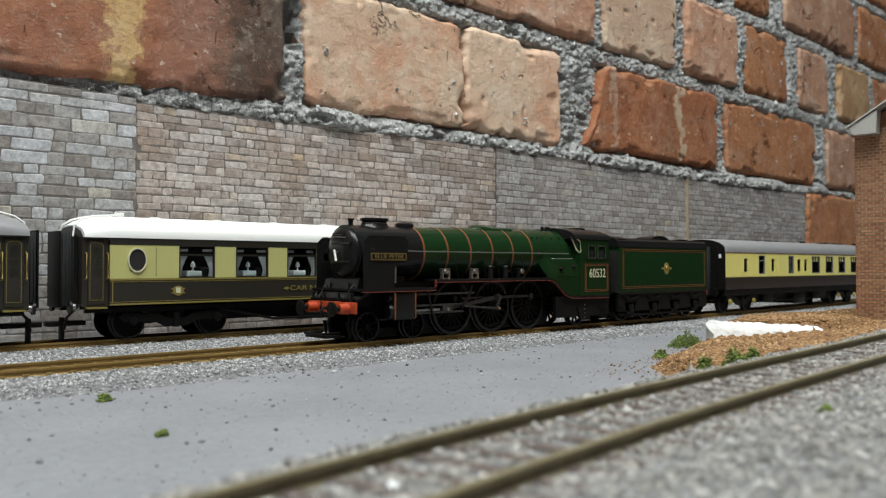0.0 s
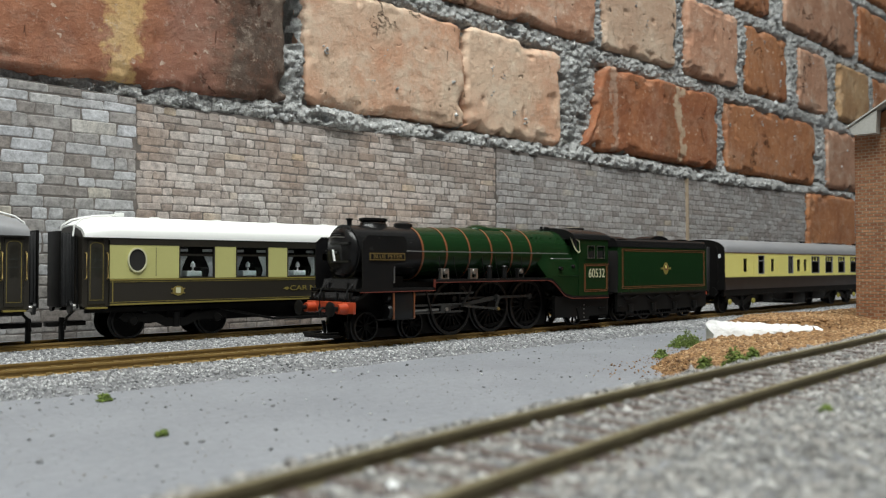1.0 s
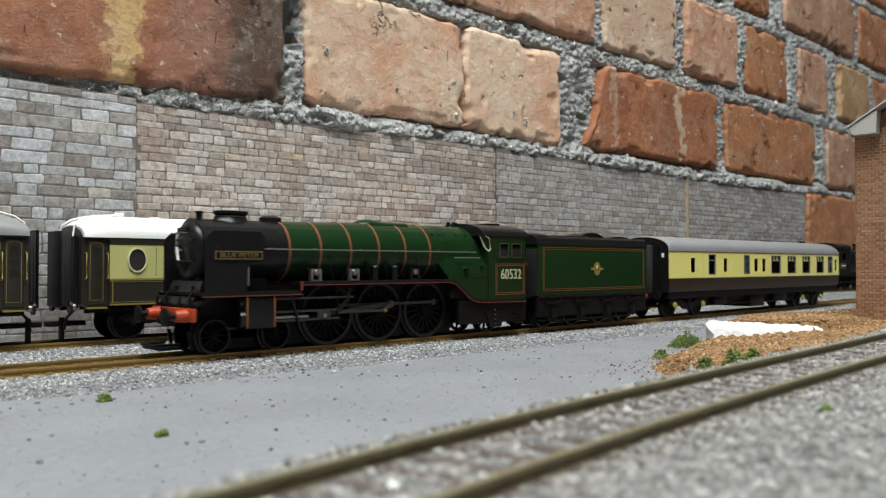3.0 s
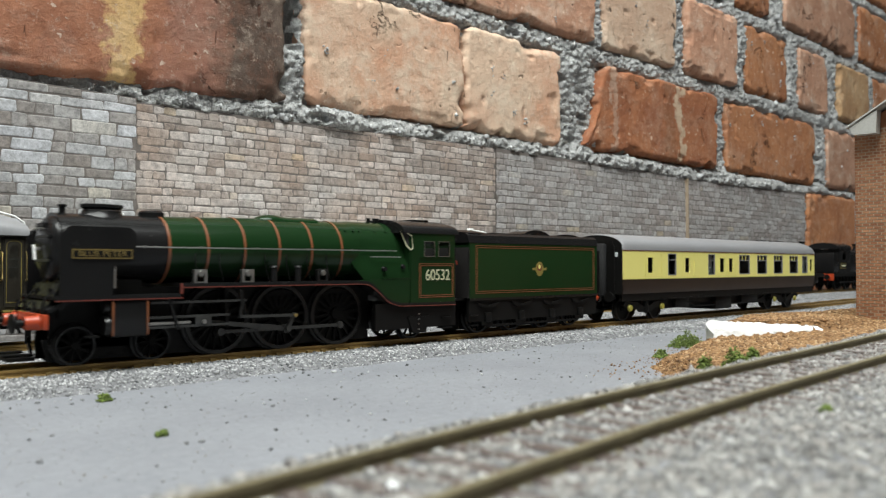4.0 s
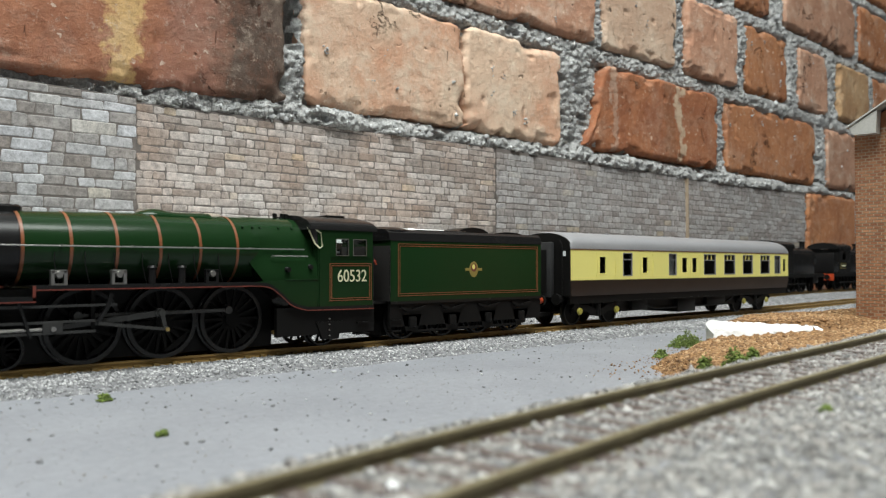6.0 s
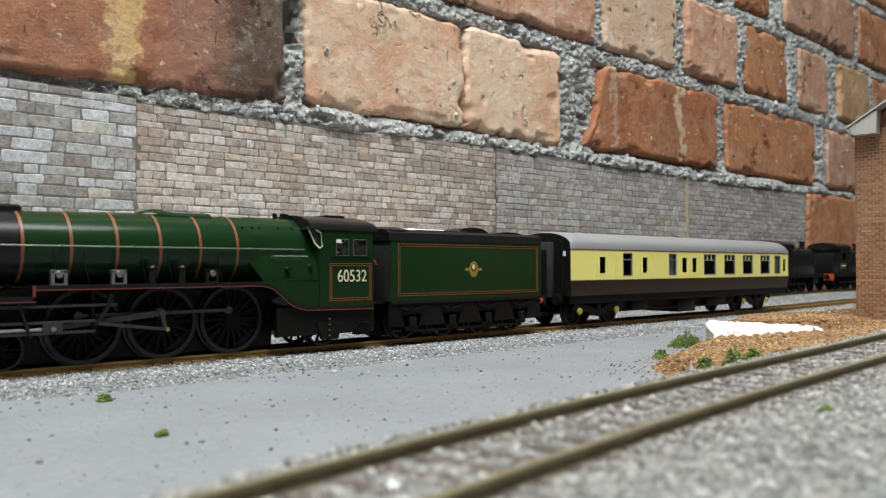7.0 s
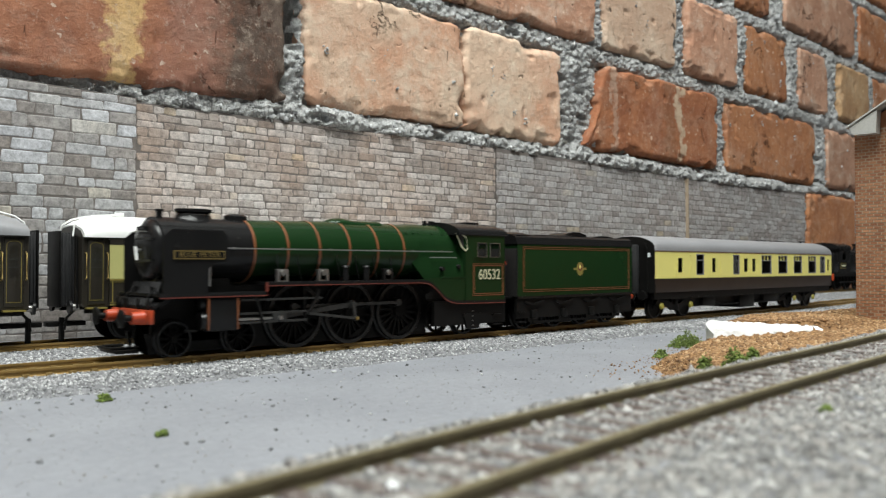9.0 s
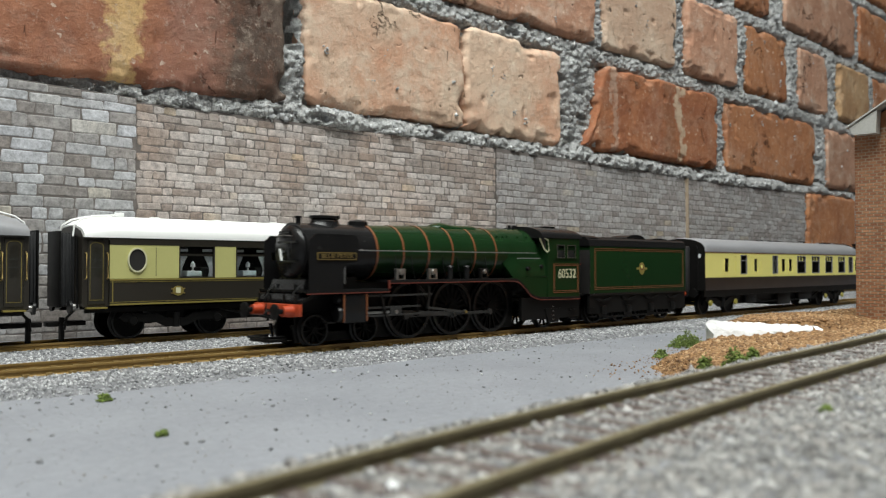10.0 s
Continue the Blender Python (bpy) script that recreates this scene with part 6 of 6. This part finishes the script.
        for x in (-0.0030, L + 0.0030):
            sg = -1 if x < 0 else 1
            bf = P("buffer", cyl((x - sg * 0.003, s * 0.0113, 0.0145), (x, s * 0.0113, 0.0145), 0.0014, seg=14), "steel")
            part("buffer_head", cyl((x, s * 0.0113, 0.0145), (x + sg * 0.0010, s * 0.0113, 0.0145), 0.0026, seg=18), M["dark_steel"], bf)
            P("lamp_bracket", box(min(x, x + sg * 0.0008), max(x, x + sg * 0.0008), s * 0.0100, s * 0.0060, 0.0148, 0.0160), "steel")
        # white rain pipes that curve over the roof ends
        for x, sg in ((0.0, 1), (L, -1)):
            P("roof_pipe", tube([(x - sg * 0.0016, s * 0.0085, 0.0440), (x - sg * 0.0008, s * 0.0080, 0.0490), (x + sg * 0.0025, s * 0.0070, 0.0515), (x + sg * 0.0080, s * 0.0060, 0.0530), (x + sg * 0.0180, s * 0.0055, 0.0537)], 0.0004), "white", "thin white pipe")
    lettering("car_lettering", "CAR No", 0.0034, (0.1068, -0.01800, 0.0206), M["gold"], car, "gold lettering on the lower panel", squeeze=1.5)
    P("letter_bar", box(0.1185, 0.1250, -0.0181, -0.0178, 0.0196, 0.0216), "gold", "", None)
    P("letter_flourish", prism([(0.0940, 0.0206), (0.0962, 0.0214), (0.0972, 0.0207), (0.0985, 0.0206), (0.0972, 0.0205), (0.0962, 0.0198)], -0.0181, -0.0178), "gold", "", None)
    P("roof", arched_roof(-0.0002, L + 0.0002, 0.0182, 0.0438, 0.0533, 0.014), roof_mat, f"{roof_word} arched roof")
    for x in (0.0165, L - 0.0205):
        P("pipe_box", box(x, x + 0.0040, -0.0066, -0.0046, 0.0526, 0.0548, 0.0003), "white")
    for x in steps(0.035, L - 0.035, 6):
        P("roof_vent", box(x - 0.0022, x + 0.0022, -0.0052, -0.0032, 0.0518, 0.0535, 0.0004), "white")
        P("roof_vent", cyl((x + 0.012, -0.0110, 0.0490), (x + 0.012, -0.0110, 0.0515), 0.0011, 0.0007, seg=10), "white")
    end = [(-0.0165, 0.0148), (-0.0165, 0.0430)] + [(0.0165 * math.cos(a), 0.0430 + 0.0055 * math.sin(a)) for a in steps(math.pi, 0, 10)][1:-1] + [(0.0165, 0.0430), (0.0165, 0.0148)]
    for a, sg in ((0.0, -1), (L, 1)):
        P("end_wall", prism(end, a - 0.0004, a + 0.0004, "x"), "umber")
        g = P("gangway", box(min(a, a + sg * 0.0058), max(a, a + sg * 0.0058), -0.0070, 0.0070, 0.0150, 0.0450, 0.0005), "rubber", "ribbed black corridor bellows")
        for k in range(4):
            part("bellows_fold", box(a + sg * (0.0008 + 0.0014 * k) - 0.0003, a + sg * (0.0008 + 0.0014 * k) + 0.0003, -0.0076, 0.0076, 0.0146, 0.0455, 0.0002), M["rubber"], g)
        part("gangway_plate", box(min(a + sg * 0.0058, a + sg * 0.0066), max(a + sg * 0.0058, a + sg * 0.0066), -0.0078, 0.0078, 0.0144, 0.0462, 0.0003), M["frame_black"], g)
        P("end_pipe", tube([(a + sg * 0.0010, -0.0125, 0.0140), (a + sg * 0.0012, -0.0125, 0.0300), (a + sg * 0.0010, -0.0110, 0.0440)], 0.0005), "frame_black")
        P("coupling", box(min(a - sg * 0.006, a + sg * 0.0095), max(a - sg * 0.006, a + sg * 0.0095), -0.0028, 0.0028, 0.0062, 0.0082, 0.0003), "frame_black")
        P("coupling_hook", box(a + sg * 0.0040 - 0.0009, a + sg * 0.0040 + 0.0009, -0.0040, -0.0020, 0.0000, 0.0100), "frame_black")
        P("hose", tube([(a, -0.0060, 0.0130), (a + sg * 0.0030, -0.0062, 0.0100), (a + sg * 0.0040, -0.0064, 0.0050)], 0.0006), "frame_black")
    P("floor_pan", box(0, L, -0.0160, 0.0160, 0.0140, 0.0150), "frame_black")
    P("aisle_screen", box(v, L - v, -0.0003, 0.0003, 0.0150, 0.0430), "dark_inside", "", None)
    # Dark block added under the floor to stand for shade on the wall behind.
    P("underframe_dark_fill", box(0.066, L - 0.066, -0.0100, 0.0100, 0.0066, 0.0140), "frame_black")
    P("battery_box", box(0.105, 0.125, -0.0150, 0.0150, 0.0050, 0.0120, 0.0005), "frame_black")
    P("battery_box", box(0.135, 0.150, -0.0150, 0.0150, 0.0055, 0.0120, 0.0005), "frame_black")
    for cx in (0.0408, L - 0.0408):
        coach_bogie(car, cx, 0.0196, 0.0074, False, "frame_black")
    return car


saloon = build_saloon()
saloon.matrix_basis = pose(0.1172, SIDING_Y, 0)
build_saloon("silver_roof", "grey").matrix_basis = pose(0.0962 - 0.2538, SIDING_Y, 0)


# ---- black engines parked far along the siding ----
def build_tank_engine():
    eng = empty("tank_engine", "dull black model tank engine with one red buffer beam", "locomotive", "parked tank engines")
    P = lambda n, bm, m, lab="", sm=35: part(n, bm, M[m], eng, lab, sm)
    P("footplate", box(0, 0.118, -0.0165, 0.0165, 0.0170, 0.0186), "frame_black")
    for a, sg in ((0, -1), (0.118, 1)):
        P("buffer_beam", box(min(a, a + sg * 0.0012), max(a, a + sg * 0.0012), -0.0165, 0.0165, 0.0108, 0.0178), "red" if sg < 0 else "frame_black", "red buffer beam" if sg < 0 else "black buffer beam")
        for s in (-1, 1):
            bf = P("buffer", cyl((a + sg * 0.001, s * 0.0113, 0.0142), (a + sg * 0.0055, s * 0.0113, 0.0142), 0.0018, seg=14), "red" if sg < 0 else "frame_black")
            part("buffer_head", cyl((a + sg * 0.0055, s * 0.0113, 0.0142), (a + sg * 0.0065, s * 0.0113, 0.0142), 0.0028, seg=16), M["frame_black"], bf)
    P("bunker", box(0.0010, 0.0200, -0.0160, 0.0160, 0.0186, 0.0400, 0.0008), "black")
    rf = lambda x: [(x, 0.0172 * math.cos(a), 0.0445 + 0.0070 * math.sin(a) ** 0.85) for a in steps(0, math.pi, 14)]
    P("cab_roof", loft([rf(0.0120), rf(0.0480)]), "black")
    for s in (-1, 1):
        P("cab_side", pierced([0.0150, 0.0460], [0.0186, 0.0446], [(0.0240, 0.0330, 0.0330, 0.0420)], lambda x, z: s * 0.0164, -s * 0.0006), "black")
        P("number_panel", box(0.0180, 0.0330, s * 0.0166, s * 0.0164, 0.0235, 0.0290), "gold", "yellowish panel with an unreadable number", None)
        P("panel_ground", box(0.0187, 0.0323, s * 0.0167, s * 0.0165, 0.0240, 0.0285), "black", "", None)
        P("number_bar", box(0.0200, 0.0310, s * 0.0168, s * 0.0166, 0.0255, 0.0272), "ivory", "", None)
        P("side_tank", box(0.0460, 0.0950, s * 0.0164, s * 0.0100, 0.0186, 0.0390, 0.0006), "black")
        P("valance", box(0, 0.118, s * 0.0166, s * 0.0158, 0.0150, 0.0172), "frame_black")
        for x in (0.025, 0.052, 0.079):
            w = wheel("wheel", 0.0105, 14, eng, s < 0)
            w.location = (x, s * 0.0092, 0.0105)
        w = wheel("wheel", 0.0062, 10, eng, s < 0)
        w.location = (0.102, s * 0.0092, 0.0062)
        P("side_rod", box(0.023, 0.081, s * 0.0130, s * 0.0120, 0.0080, 0.0092), "dark_steel")
        P("cylinder", box(0.0920, 0.1040, s * 0.0168, s * 0.0110, 0.0090, 0.0175, 0.0012), "frame_black")
    P("cab_back", box(0.0150, 0.0160, -0.0160, 0.0160, 0.0186, 0.0440), "black")
    P("boiler", cyl((0.0450, 0, 0.0340), (0.1130, 0, 0.0340), 0.0112, seg=32), "black")
    P("chimney", loft([[(0.1040 + r * math.cos(a), r * math.sin(a), z) for a in steps(0, 2 * math.pi * 15 / 16, 15)] for z, r in ((0.0440, 0.0036), (0.0465, 0.0024), (0.0500, 0.0026), (0.0515, 0.0032), (0.0520, 0.0032))]), "black")
    P("dome", loft([[(0.0750 + r * math.cos(a), r * math.sin(a), z) for a in steps(0, 2 * math.pi * 15 / 16, 15)] for z, r in ((0.0440, 0.0048), (0.0470, 0.0044), (0.0490, 0.0036), (0.0500, 0.0016))]), "black")
    P("chassis", box(0.006, 0.112, -0.0070, 0.0070, 0.0060, 0.0172), "frame_black")
    return eng


tank = build_tank_engine()
tank.matrix_basis = pose(0.889, SIDING_Y, siding_z(0.9), 0, 0, 0)
copy_thing(tank, Matrix.Translation((0.744, SIDING_Y, siding_z(0.8))))


# ---- what moves: the train backs and fills along the main track ----
STATIONS = [(0.0, 0.3543), (0.5, 0.3543), (0.8, 0.3543), (1.0, 0.3536), (1.25, 0.3498), (1.5, 0.3431), (2.0, 0.3273), (2.5, 0.3073), (4.0, 0.2379), (4.5, 0.2104), (4.75, 0.1998), (5.0, 0.1925), (5.2, 0.1916), (5.5, 0.1916),
            (7.5, 0.1916), (7.6, 0.1921), (7.8, 0.1963), (8.0, 0.2050), (8.5, 0.2356), (9.0, 0.2706), (9.5, 0.2998), (10.0, 0.3282)]


def train_at(t):
    """Where the train stands at t seconds: monotone cubic between the stations."""
    T = [a for a, _ in STATIONS]
    S = [b for _, b in STATIONS]
    n = len(T)
    h = [T[i + 1] - T[i] for i in range(n - 1)]
    d = [(S[i + 1] - S[i]) / h[i] for i in range(n - 1)]
    m = [d[0]] + [0.0] * (n - 2) + [d[-1]]
    for i in range(1, n - 1):
        if d[i - 1] * d[i] > 0:
            a, b = 2 * h[i] + h[i - 1], h[i] + 2 * h[i - 1]
            m[i] = (a + b) / (a / d[i - 1] + b / d[i])
    i = max(k for k in range(n - 1) if T[k] <= t + 1e-9)
    u = (t - T[i]) / h[i]
    return ((1 + 2 * u) * (1 - u) ** 2 * S[i] + u * (1 - u) ** 2 * h[i] * m[i] + u * u * (3 - 2 * u) * S[i + 1] + u * u * (u - 1) * h[i] * m[i + 1])


def motions():
    times = [k / 10 for k in range(101)]
    run = [(t, train_at(t)) for t in times]
    for thing in (loco, tender, coach):
        walk(thing, [(t, pose(s, MAIN_Y, 0)) for t, s in run])
    for w, x, y, r in ROLLING:
        walk(w, [(t, pose(x, y, r, 0, math.degrees((s - S_STAND) / r), 0)) for t, s in run])
    for s, side_rod, con, head, ecc, swing, crank in RODS:
        rows = {k: [] for k in "abcdef"}
        for t, p in run:
            turn = (p - S_STAND) / RD
            a = PIN - turn + (0 if s < 0 else -math.pi / 2)
            px, pz = D2 + THROW * math.cos(a), RD + THROW * math.sin(a)
            rows["a"].append((t, pose(px, s * 0.0124, pz)))
            lift = math.asin((RD - pz) / ROD_L)
            rows["b"].append((t, pose(px, s * 0.0140, pz, 0, math.degrees(lift), 0)))
            rows["c"].append((t, pose(px - ROD_L * math.cos(lift), s * 0.0152, RD)))
            turn_far = turn + (0 if s < 0 else math.pi / 2)
            cx, cz = -0.0014, -0.0019
            ex = D2 + cx * math.cos(turn_far) + cz * math.sin(turn_far)
            ez = RD - cx * math.sin(turn_far) + cz * math.cos(turn_far)
            tip = math.asin((0.0135 - ez) / ECC_L)
            rows["d"].append((t, pose(ex, s * 0.0168, ez, 0, math.degrees(tip), 0)))
            lx = ex - ECC_L * math.cos(tip)
            rows["e"].append((t, pose(-0.0945, s * 0.0162, 0.0215, 0, math.degrees(math.atan2(-0.0945 - lx, 0.0080)), 0)))
            rows["f"].append((t, pose(D2, s * 0.0158, RD, 0, math.degrees(turn_far), 0)))
        for key, ob in zip("abcdef", (side_rod, con, head, ecc, swing, crank)):
            walk(ob, rows[key])


motions()
